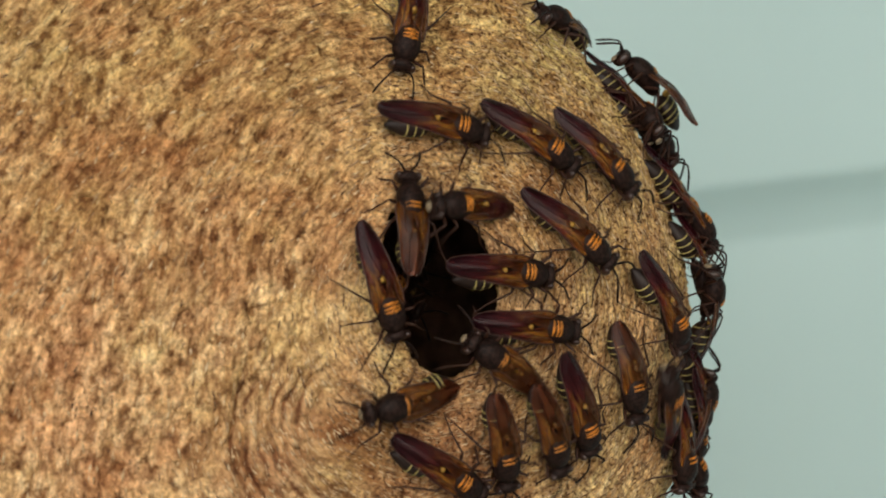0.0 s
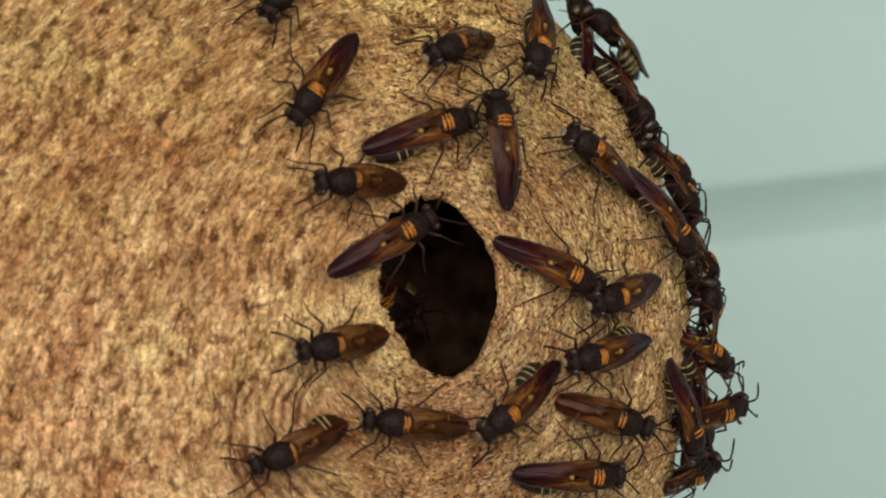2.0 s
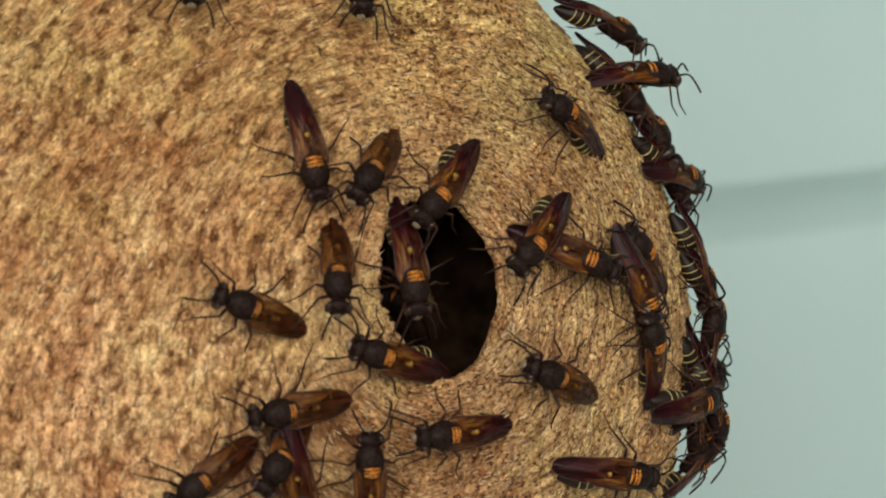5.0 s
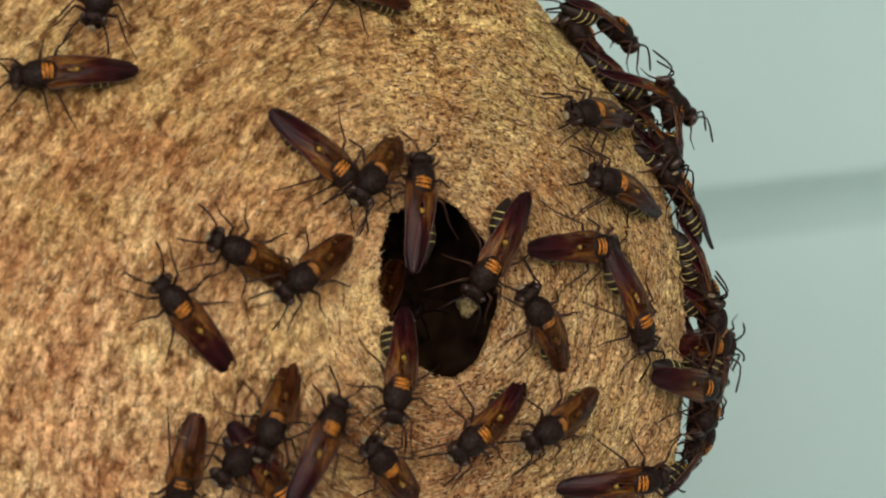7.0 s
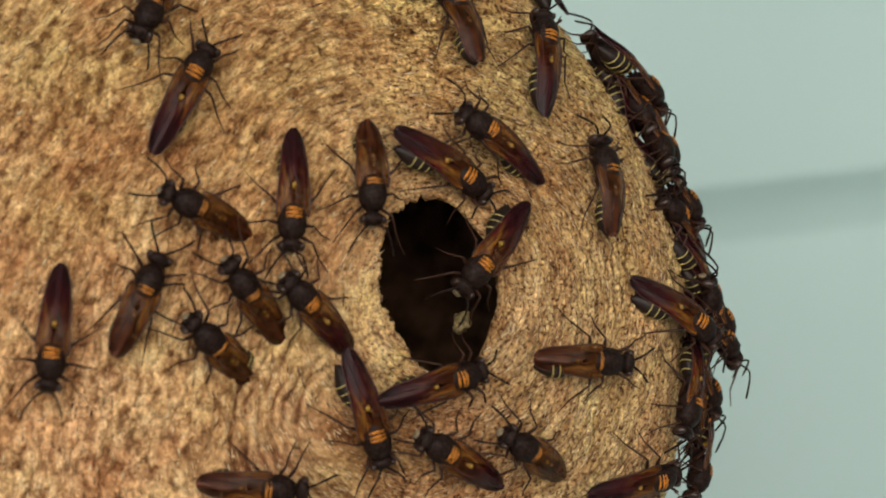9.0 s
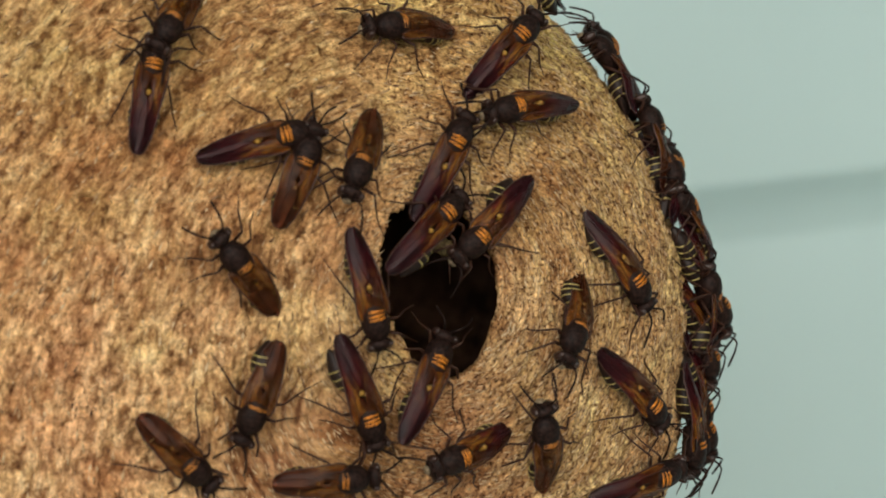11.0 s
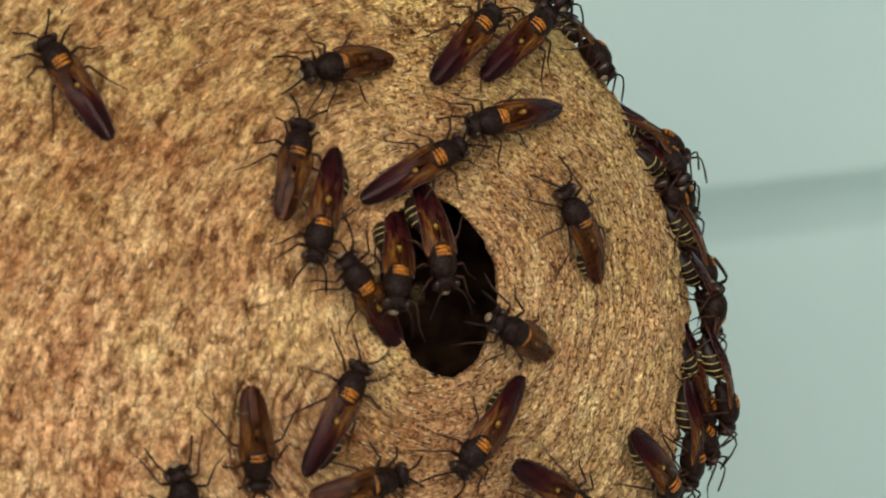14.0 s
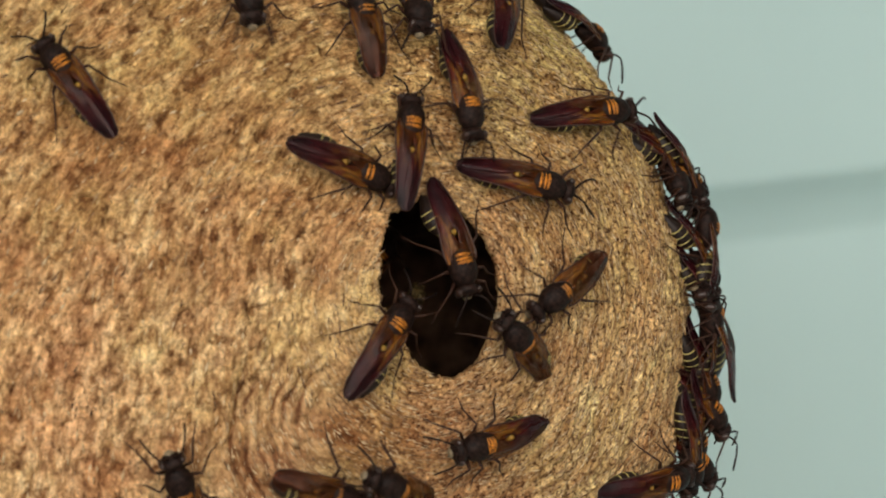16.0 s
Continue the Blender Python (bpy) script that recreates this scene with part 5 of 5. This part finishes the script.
    travel(wasps[26], [(0, 13.4, 24.1, 61, -12, -1.3), (0.5, 11.1, 26.4, 95, -16, -1), (1, 11, 26.5, 119, -16, -1.3), (1.5, 5.2, 22.3, 142, 6, 0), (2, 0.8, 20.5, 113, 15, 0), (2.5, -0.9, 17.4, 147, 6, 0), (3, -3.9, 16.2, 142, -1, 0), (3.5, -7.2, 14.7, 125, 8, 0), (4, -8.4, 10.4, 143, 18, 0), (6.5, -7.3, 7.1, 141, 25, 0), (7, -7.6, 7.4, 140, 25, 0), (7.5, -8.1, 7.5, 143, 22, 0), (8, -7.7, 7.7, 148, 23, 0), (8.5, -8, 8.4, 149, 13, 0), (9, -8.1, 7.4, 178, 5, 0), (11.5, -9.8, 9.2, 152, 12, 0), (12, -13.5, 3, 144, 8, 0), (12.5, -16.2, -3.8, 150, 7, 0), (13, -18.2, -12.1, 170, 11, 0), (13.5, -19.9, -14.5, 152, 13, 0), (14, -19.6, -18.6, 187, -16, 0), (14.5, -21, -21.9, 184, -16, 0), (14.67, -21.5, -23.1, 133, -2, 0), (14.83, -22, -24.3, 83, 12, 0), (15, -22.5, -25.5, 32, 26, 0), (15.17, -22.5, -28.6, 83, 17, 0), (15.33, -22.5, -31.7, 134, 9, 0), (15.5, -22.6, -34.7, 184, 0, 0), (16, -22.6, -34.7, 184, 0, 0)])
    travel(wasps[27], [(0, 0.2, 35.1, 146, 0, 0), (0.5, 3, 22.1, 185, 25, 0), (0.62, 2.3, 25.3, 220, 19, 0), (0.75, 1.6, 28.6, 256, 13, 0), (0.88, 0.9, 31.9, 291, 6, 0), (1, 0.2, 35.1, 326, 0, 0), (1.17, 2.3, 33.6, 269, 0, 0), (1.33, 4.4, 32, 213, 0, 0), (1.5, 6.5, 30.5, 156, 0, 0), (2, 19.7, 16.3, 158, -16, -0.9), (2.5, 19.5, 16.6, 167, 1, 0.7), (3, 20.8, 14.6, 208, 20, 1.5), (3.5, 19.1, 17.2, 208, 18, 0.9), (4, 19.8, 16.2, 213, 31, 0.7), (6.5, 18.5, 18, 259, 45, 2), (7, 20.7, 14.8, 210, 26, 1.5), (7.25, 22.5, 11.3, 265, 36, 0.3), (7.5, 24.3, 7.9, 320, 45, -0.9), (8, 23.7, 9.2, 270, 45, 0.3), (8.5, 24.7, 7, 218, 43, 0.6), (8.67, 19.3, 14.3, 258, 28, 0.4), (8.83, 13.9, 21.5, 297, 14, 0.2), (9, 8.5, 28.8, 337, 0, 0), (10.67, 8.4, 28.9, 397, 0, 0), (12.33, 8.3, 29, 457, 0, 0), (14, 8.2, 29.1, 517, 0, 0), (14.5, 23.9, 8.9, 562, -2, 0.4), (15, 23.9, 8.7, 562, 0, 0.4), (15.5, 24, 8.6, 562, -1, 0.5), (16, 24.1, 8.4, 562, -2, 0.5)])
    travel(wasps[28], [(0, 4.3, 32.2, 153, 0, 0), (0.25, 8.8, 28.2, 199, -2, -0.3), (0.5, 13.3, 24.2, 244, -4, -0.6), (1, 14.4, 23, 241, 4, 0.1), (1.25, 14.1, 23.4, 191, 0, 0.6), (1.5, 13.8, 23.7, 142, -4, 1.2), (2, 9.1, 22.1, 149, -1, 0), (2.5, 9.9, 27.6, 131, 1, -1.3), (2.67, 9.7, 24.9, 86, -5, -0.9), (2.83, 9.4, 22.2, 40, -10, -0.4), (3, 9.2, 19.5, -5, -16, 0), (3.25, 10.2, 18.6, 64, -11, 0), (3.5, 11.3, 17.8, 133, -5, 0), (3.75, 10.7, 16.5, 96, 10, 0), (4, 10.1, 15.2, 60, 26, 0), (6.5, 16.1, 12.5, 89, 10, 0), (7, 15.6, 13.5, 94, 10, 0), (7.5, 14.4, 14.3, 76, 7, 0), (8, 12.9, 16, 93, 11, 0), (8.25, 8.7, 17.6, 41, 2, 0), (8.5, 4.5, 19.1, -10, -7, 0), (9, 9.7, 19.2, -15, 3, 0), (11.5, 5.4, 20.6, -55, 18, 0), (12, 6.2, 20.8, -55, 4, 0), (12.5, 7, 20.8, -55, 8, 0), (13, 7.6, 21.3, -55, 2, 0), (13.5, 7.4, 21.7, -55, 1, 0), (14, 7.1, 21.1, -54, 7, 0), (14.5, 9.2, 14.5, -8, -3, 0), (15, 12.2, 15.6, -37, 11, 0), (15.5, 12, 15.4, -52, 11, 0), (16, 14.3, 13.7, -90, 11, 0)])
    travel(wasps[29], [(0, -2.4, -0.6, 265, 0, -25), (0.5, -2.4, -0.6, 265, 0, -25), (0.67, 4.4, -1.4, 214, 3, -16.7), (0.83, 11.1, -2.2, 164, 7, -8.3), (1, 17.8, -3, 114, 10, 0), (1.5, 17.2, -1.7, 144, 18, 0), (2, 18.1, -4.9, 103, 13, 0), (2.5, 19.9, -5.5, 79, 9, 0), (3, 19.9, -5.5, 72, 11, 0), (3.5, 20.5, -4.4, 72, 12, 0), (4, 19.3, -5.2, 53, 20, 0), (6.5, 25.7, 4.1, 29, -16, -1.3), (7, 25.7, 4.2, 26, -16, -0.4), (7.5, 26.1, 3.1, 28, -16, -0.7), (8, 26.1, 2.8, 25, -16, -0.4), (8.5, 26.4, 1.9, 27, -16, -0.5), (9, 26.6, 1.1, 39, -16, -1.3), (11.5, 26.4, 1.7, 24, -13, -0.1), (12, 26, 3.1, 24, -15, -0.8), (12.5, 26, 3.3, 25, -16, -0.4), (13, 26, 3.3, 25, -16, -0.4), (13.5, 26.4, 2, 23, -11, -0.8), (14, 26.3, 2.2, 24, -13, -1.1), (14.17, 26.4, 1.6, 83, -5, -1), (14.33, 26.6, 1.1, 143, 3, -0.9), (14.5, 26.7, 0.6, 203, 11, -0.7), (15, 26.8, 0.3, 204, 16, -0.5), (15.5, 26.4, 1.8, 203, 13, -0.4), (15.75, 26.7, 0.5, 273, 9, 0.1), (16, 27, -0.7, 343, 4, 0.5)])
    travel(wasps[30], [(0, 0.2, -3.4, 293, 0, -25), (0.5, 0.2, -3.4, 293, 0, -25), (1, 16.7, 4.1, 344, -16, 0), (1.5, 19.3, 4.6, 406, 3, 0), (2, 15.7, 8.7, 420, 11, 0), (2.5, 16, 9.1, 352, -12, 0), (2.67, 15.9, 9.1, 409, -9, 0), (2.83, 15.8, 9, 466, -6, 0), (3, 15.7, 9, 523, -3, 0), (3.5, 13.6, 10, 478, -7, 0), (4, 12.1, 5.6, 493, 11, 0), (6.5, 6.1, -0.5, 495, 5, 0), (7, 5.2, 0.1, 506, -4, 0), (7.5, 4.1, -0.3, 511, -1, 0), (8, 4.4, 0.4, 510, -3, 0), (8.5, 4.2, 1.7, 492, 2, 0), (9, 4.5, -0.3, 496, 3, 0), (11.5, 4.5, 3, 492, -3, 0), (12, 2.8, 1.3, 495, 5, 0), (12.5, 1.5, 1.3, 503, 6, 0), (13, -1, 1.3, 540, 9, 0), (13.5, -2.4, 2.1, 549, 5, 0), (14, -1.5, 0.7, 544, 17, 0), (14.5, -1.5, 0.4, 575, -9, 0), (15, 0, 0.8, 570, -5, 0), (15.5, -0.1, 1, 566, -6, 0), (16, 0.3, 0.7, 552, 6, 0)])
    travel(wasps[31], [(0, -17.4, 35.3, 170, 0, 0), (0.5, -17.4, 35.3, 170, 0, 0), (1, -17, 26.2, 138, 18, 0), (1.5, -17.2, 26.5, 148, 18, 0), (2, -17, 26.2, 146, 15, 0), (2.5, -17.8, 25.9, 156, 16, 0), (3, -21.3, 27.8, 176, 16, 0), (3.5, -21.4, 29.1, 175, 20, 0), (4, -21.4, 29.7, 175, 19, 0), (6.5, -36.2, 25.4, 171, 15, 0), (7, -35.4, 25.8, 167, 18, 0), (7.5, -35.4, 25.5, 180, 17, 0), (8, -35.1, 25.5, 177, 17, 0), (8.5, -32, 25.4, 154, 16, 0), (9, -30.1, 24.3, 156, 17, 0), (11.5, -27.9, 22.3, 147, 17, 0), (12, -29.7, 21.5, 134, 20, 0), (12.5, -31.9, 22.5, 132, 23, 0), (13, -30.5, 24.9, 205, 26, 0), (13.17, -30.7, 28.2, 255, 17, 0), (13.33, -30.9, 31.6, 304, 9, 0), (13.5, -31.1, 35, 354, 0, 0), (16, -31.1, 35, 354, 0, 0)])
    travel(wasps[32], [(0, -8.2, -35.1, 6, 0, 0), (2, -8.2, -35.1, 6, 0, 0), (2.25, -8.1, -29.6, 67, 13, 0), (2.5, -8.1, -24.1, 128, 26, 0), (3, -7.8, -25.5, 70, 25, 0), (3.5, -8.8, -24.1, 71, 26, 0), (4, -8.4, -23.8, 76, 26, 0), (4.83, -8.3, -24.2, 16, 12, 0), (5.67, -8.2, -24.7, -43, -2, 0), (6.5, -8.1, -25.1, -102, -16, 0), (6.75, -7.1, -23.9, -30, 5, 0), (7, -6.1, -22.7, 42, 26, 0), (7.25, -6.1, -29, 114, 13, 0), (7.5, -6.2, -35.2, 187, 0, 0), (7.67, 2.6, -26.1, 132, 2, 0), (7.83, 11.3, -17.1, 76, 5, 0), (8, 20, -8, 21, 7, 0), (8.5, 27.7, -6, 23, -16, -0.6), (8.67, 27.5, -4.5, 82, -11, -0.8), (8.83, 27.3, -2.9, 141, -6, -1.1), (9, 27.1, -1.4, 200, -2, -1.3), (11.5, 16.7, -1.8, 213, 1, 0), (12, 19.3, -6.2, 216, 1, 0), (12.5, 21.8, -11.7, 214, -6, 0), (13, 27, -19.2, 200, 18, -1.3), (13.5, 27.3, -17.2, 201, 31, -1.2), (14, 27.5, -16, 203, 21, -1.3), (14.5, 27.5, -15.6, 200, 13, -1.3), (15, 27.6, -14.9, 202, 20, -1.3), (15.5, 27.4, -16.3, 209, 36, -0.5), (16, 27.3, -17.5, 212, 40, -0.8)])
    travel(wasps[33], [(0, 12.1, -36.1, 12, 0, 0), (2, 12.1, -36.1, 12, 0, 0), (2.25, 12.1, -26.2, 79, 7, 0), (2.5, 12.1, -16.3, 145, 14, 0), (3, 8.9, -21.2, 134, 18, 0), (3.5, 3.6, -20.9, 95, 6, 0), (4, -0.4, -19.6, 84, 11, 0), (6.5, 4.2, -18.3, 122, 19, 0), (7, 3.8, -18, 127, 16, 0), (7.5, 2.9, -16.4, 77, 20, 0), (8, 3.4, -15.4, 29, 5, 0), (8.25, 4.6, -15.1, -28, 0, 0), (8.5, 5.8, -14.9, -85, -4, 0), (9, -2, -14.1, -76, -12, 0), (11.5, -2.7, -15, -23, -16, 0), (12, -1.8, -16.2, -30, -16, 0), (12.5, -2.2, -16.4, -26, -16, 0), (13, -3, -17.9, 8, 26, 0), (13.5, -5.9, -11.9, 39, 15, 0), (14, -8.2, -5.1, 37, 19, 0), (14.5, -7.9, -4.4, 32, 18, 0), (15, -6.4, -2, -8, -12, 0), (15.5, -6, 3.1, -33, -3, 0), (16, -4.3, 9.4, -9, -10, 0)])
    travel(wasps[34], [(0, 21.8, -36, 18, 0, 0), (2.5, 21.8, -36, 18, 0, 0), (2.67, 23.7, -25, 77, 2, -0.1), (2.83, 25.6, -14.1, 135, 3, -0.2), (3, 27.4, -3.2, 194, 5, -0.2), (3.5, 27.8, -8.1, 206, 26, -0.2), (4, 24.1, -5.6, 211, 4, 0), (6.5, 17.9, -3, 198, -5, 0), (7, 18.5, -5.2, 206, -7, 0), (7.5, 17.3, -12.2, 202, -16, 0), (8, 19.6, -21.8, 272, -11, 0), (8.25, 20.4, -29.6, 235, -5, 0), (8.5, 21.2, -37.4, 198, 0, 0), (9.5, 19.2, -37, 257, 0, 0), (10.5, 17.1, -36.7, 316, 0, 0), (11.5, 15.1, -36.3, 374, 0, 0), (12, 15.1, -14.2, 440, 17, 0), (12.25, 15.1, -25.3, 497, 8, 0), (12.5, 15.1, -36.3, 554, 0, 0), (13, 8.6, -24.6, 606, -16, 0), (13.5, 9.5, -21.9, 577, -16, 0), (14, 10.1, -24.6, 601, -16, 0), (14.5, 10.1, -36, 551, 0, 0), (16, 10.1, -36, 551, 0, 0)])
    travel(wasps[35], [(0, -22.3, -34.7, 4, 0, 0), (3, -22.3, -34.7, 4, 0, 0), (3.25, -22.2, -29.9, 42, 13, 0), (3.5, -22.2, -25, 79, 26, 0), (4, -22.4, -23.3, 95, 26, 0), (5.25, -24.8, -22.5, 135, 5, 0), (6.5, -27.2, -21.8, 175, -16, 0), (7, -26.3, -21.2, 169, -16, 0), (7.25, -27, -21.1, 121, -2, 0), (7.5, -27.7, -20.9, 72, 13, 0), (8, -27.7, -17.7, 9, 18, 0), (8.5, -30.1, -13, 8, 9, 0), (9, -31.2, -6, -25, -9, 0), (10.25, -29, -14.2, -88, -13, 0), (11.5, -26.9, -22.3, -151, -16, 0), (12, -26.6, -22.9, -150, -16, 0), (12.5, -26.6, -24.3, -149, -16, 0), (12.67, -26.6, -24.7, -93, -2, 0), (12.83, -26.5, -25.1, -38, 12, 0), (13, -26.4, -25.5, 18, 26, 0), (13.5, -26.4, -25.5, 18, 26, 0), (14, -26.4, -25.5, 18, 26, 0), (14.5, -26.8, -25, 21, 26, 0), (15, -27.1, -25, 26, 26, 0), (15.5, -26.8, -24.3, 20, 26, 0), (16, -26.8, -24.3, 20, 26, 0)])
    travel(wasps[36], [(0, 8, -35.8, 10, 0, 0), (3.5, 8, -35.8, 10, 0, 0), (4, 8, -24.5, 24, 26, 0), (4.2, 8, -28.3, 80, 17, 0), (4.4, 8, -32.1, 135, 9, 0), (4.6, 8, -35.8, 190, 0, 0), (5.03, -2.6, -35.5, 248, 0, 0), (5.47, -13.2, -35.1, 306, 0, 0), (5.9, -23.8, -34.7, 364, 0, 0), (6.5, -23.6, -9.8, 406, 19, 0), (7, -25.7, -7.5, 400, 12, 0), (7.5, -27.6, -3.2, 388, 18, 0), (8, -29, -0.4, 381, -16, 0), (8.5, -29.6, 8.1, 351, -6, 0), (9, -27, 15, 332, 0, 0), (11.5, -33.5, 15.3, 365, -6, 0), (12, -37.1, 15.6, 395, -8, 0), (12.5, -37.8, 16.3, 394, -11, 0), (13, -37.3, 15.6, 392, -10, 0), (13.5, -37.3, 15.6, 392, -10, 0), (14, -37.4, 15.7, 392, -8, 0), (14.5, -37.4, 15.7, 394, -6, 0), (15, -37.4, 15.7, 394, -6, 0), (15.5, -37.4, 15.7, 394, -6, 0), (16, -37.3, 15.7, 395, -9, 0)])
    travel(wasps[37], [(0, -54.6, 17.2, 274, 0, 0), (5.9, -54.6, 17.2, 274, 0, 0), (6.1, -49.5, 17.2, 331, 2, 0), (6.3, -44.5, 17.3, 389, 4, 0), (6.5, -39.5, 17.3, 446, 6, 0), (7, -38, 17.3, 456, 2, 0), (7.5, -34.7, 10.5, 516, 4, 0), (8, -36.7, 4.1, 524, 2, 0), (8.5, -37.3, -2.5, 540, 5, 0), (9, -39.3, -8.3, 534, 7, 0), (9.3, -46.7, -8.3, 492, 3, 0), (9.6, -54, -8.3, 450, 0, 0), (16, -54, -8.3, 450, 0, 0)])
    travel(wasps[38], [(0, -13.9, -35, 6, 0, 0), (6.5, -13.9, -35, 6, 0, 0), (7, -13.7, -21.1, -28, -16, 0), (7.5, -12.3, -11.2, -14, -11, 0), (8, -9.2, -4, -50, -3, 0), (8.5, -10.9, -6.4, 16, 22, 0), (9, -13.7, -6.3, 46, 25, 0), (9.83, -11.6, -5.5, 105, 13, 0), (10.67, -9.6, -4.6, 164, 1, 0), (11.5, -7.5, -3.7, 224, -12, 0), (12, -7.5, -4.4, 227, -7, 0), (12.5, -8.4, -4, 298, -1, 0), (13, -8.5, -1.7, 307, -3, 0), (13.5, -6.7, 3.3, 320, -7, 0), (14, -3.6, 7.7, 298, 0, 0), (14.5, 0.6, 8, 264, -1, 0), (15, 6.3, 7.2, 238, 2, 0), (15.5, 7, 8, 250, 6, 0), (16, 7.1, 6.9, 254, 7, 0)])
    travel(wasps[39], [(0, 0.6, -3.1, 241, 0, -25), (8.5, 0.6, -3.1, 241, 0, -25), (9, 14, -11.7, 266, 6, 0), (10.25, 13, -9.6, 196, 11, 0), (11.5, 12, -7.6, 126, 16, 0), (12, 8.9, -9.1, 98, 6, 0), (12.5, 6.1, -10.2, 52, 19, 0), (13, 5.8, -7.6, 62, 21, 0), (13.5, 6.3, -7.3, 67, 18, 0), (14, 7, -9.1, 64, 23, 0), (14.5, 7.6, -10, 53, 21, 0), (15, 7.5, -10, 52, 22, 0), (15.5, 7.1, -9.8, 55, 22, 0), (16, 7.3, -10, 48, 22, 0)])
    travel(wasps[45], [(0, 24.6, -20.5, -168, 4, -0.5), (1, 25.6, -22.4, -160, 6, -0.5), (2, 24.4, -17.6, -150, 2, 0), (3.5, 23.4, -22.0, -120, 4, 0), (5, 24.8, -17.0, -80, 2, 0), (6.5, 25.4, -12.0, -38, 0, 0), (7.0, 24.8, -14.6, -98, 2, 0),
                       (7.5, 23.4, -17.0, -165, 6, 0), (9, 25.4, -14.5, -200, 4, -0.3), (11.5, 25.8, -20.5, -160, 6, -0.6), (13, 25.6, -22.0, -152, 2, -0.6), (14.5, 25.8, -20.0, -168, 5, -0.6), (16, 25.6, -21.5, -158, 4, -0.6)])
    # one looks out of the entrance and draws back
    travel(wasps[46], [(0, -3.0, -5.5, 150, 0, -25), (6.6, -3.0, -5.5, 150, 0, -25), (7.1, -3.6, -5.6, 140, 25, -11), (7.4, -3.9, -5.0, 130, 42, -7.5), (7.7, -3.6, -5.4, 138, 45, -6.5), (8.0, -2.4, -7.6, 160, 40, -6.5),
                       (8.25, -2.0, -8.6, 170, 30, -8), (8.6, -3.0, -6.5, 175, 0, -25), (16.0, -3.0, -6.0, 175, 0, -25)])
    # five more cling along the shell's edge and only shuffle there
    for k, (z0, turn, swing, lift) in enumerate(((-1.5, -166, 1.6, -0.9), (-9.5, 14, 2.0, -0.4), (-18.5, -160, 1.8, -1.0), (7.5, -158, 1.5, -1.2), (14.5, 163, 2.2, -1.1))):
        rows = []
        for step in range(17):
            z = z0 + swing * math.sin(0.55 * step + 1.7 * k) + (-5.5 * min(1.0, max(0.0, (step - 9) / 2.5)) if k == 4 else 0.0)
            out = XC + A * math.sqrt(0.998 - ((z - ZC) / (HIGH if z > ZC else LOW)) ** 2)
            rows.append((float(step), out, z, turn + 9 * math.sin(0.8 * step + k), 6 + 5 * math.sin(0.9 * step + 2 * k), lift))
        travel(wasps[40 + k], rows)
    inside = [(0.0, -4.0, -5.0, 24.0), (4.3, -4.0, -5.0, 24.0), (6.3, 2.7, -6.7, 4.5), (7.0, 2.5, -6.1, 4.0), (7.5, 1.8, -7.6, 4.0), (8.0, 2.5, -4.8, 4.0), (8.5, 1.8, -6.4, 4.0),
              (9.0, 1.9, -7.8, 4.5), (11.4, -0.2, 0.9, 4.5), (12.0, -0.9, -2.1, 5.0), (12.9, -3.0, -5.0, 24.0), (16.0, -3.0, -5.0, 24.0)]
    walk(pellet, [(t, TILT @ pose(x * MM, y * MM, z * MM, 20 * x, 10, 15 * z)) for t, x, z, y in inside])
    flap(wasps[22], [(0.0, 0), (11.0, 0), (11.2, 42), (11.3, 12), (11.4, 44), (11.5, 20), (11.6, 44), (11.7, 14), (11.85, 40), (12.0, 24), (12.3, 0), (16.0, 0)])
    flap(wasps[18], [(0.0, 0), (13.2, 0), (13.5, 32), (13.9, 0), (16.0, 0)])
    flap(wasps[21], [(0.0, 0), (13.7, 0), (14.0, 28), (14.4, 0), (16.0, 0)])
    flap(wasps[15], [(0.0, 0), (15.5, 0), (16.0, 26)])
    flap(wasps[19], [(0.0, 34), (1.0, 30), (1.6, 18), (2.2, 0), (16.0, 0)])


motions()
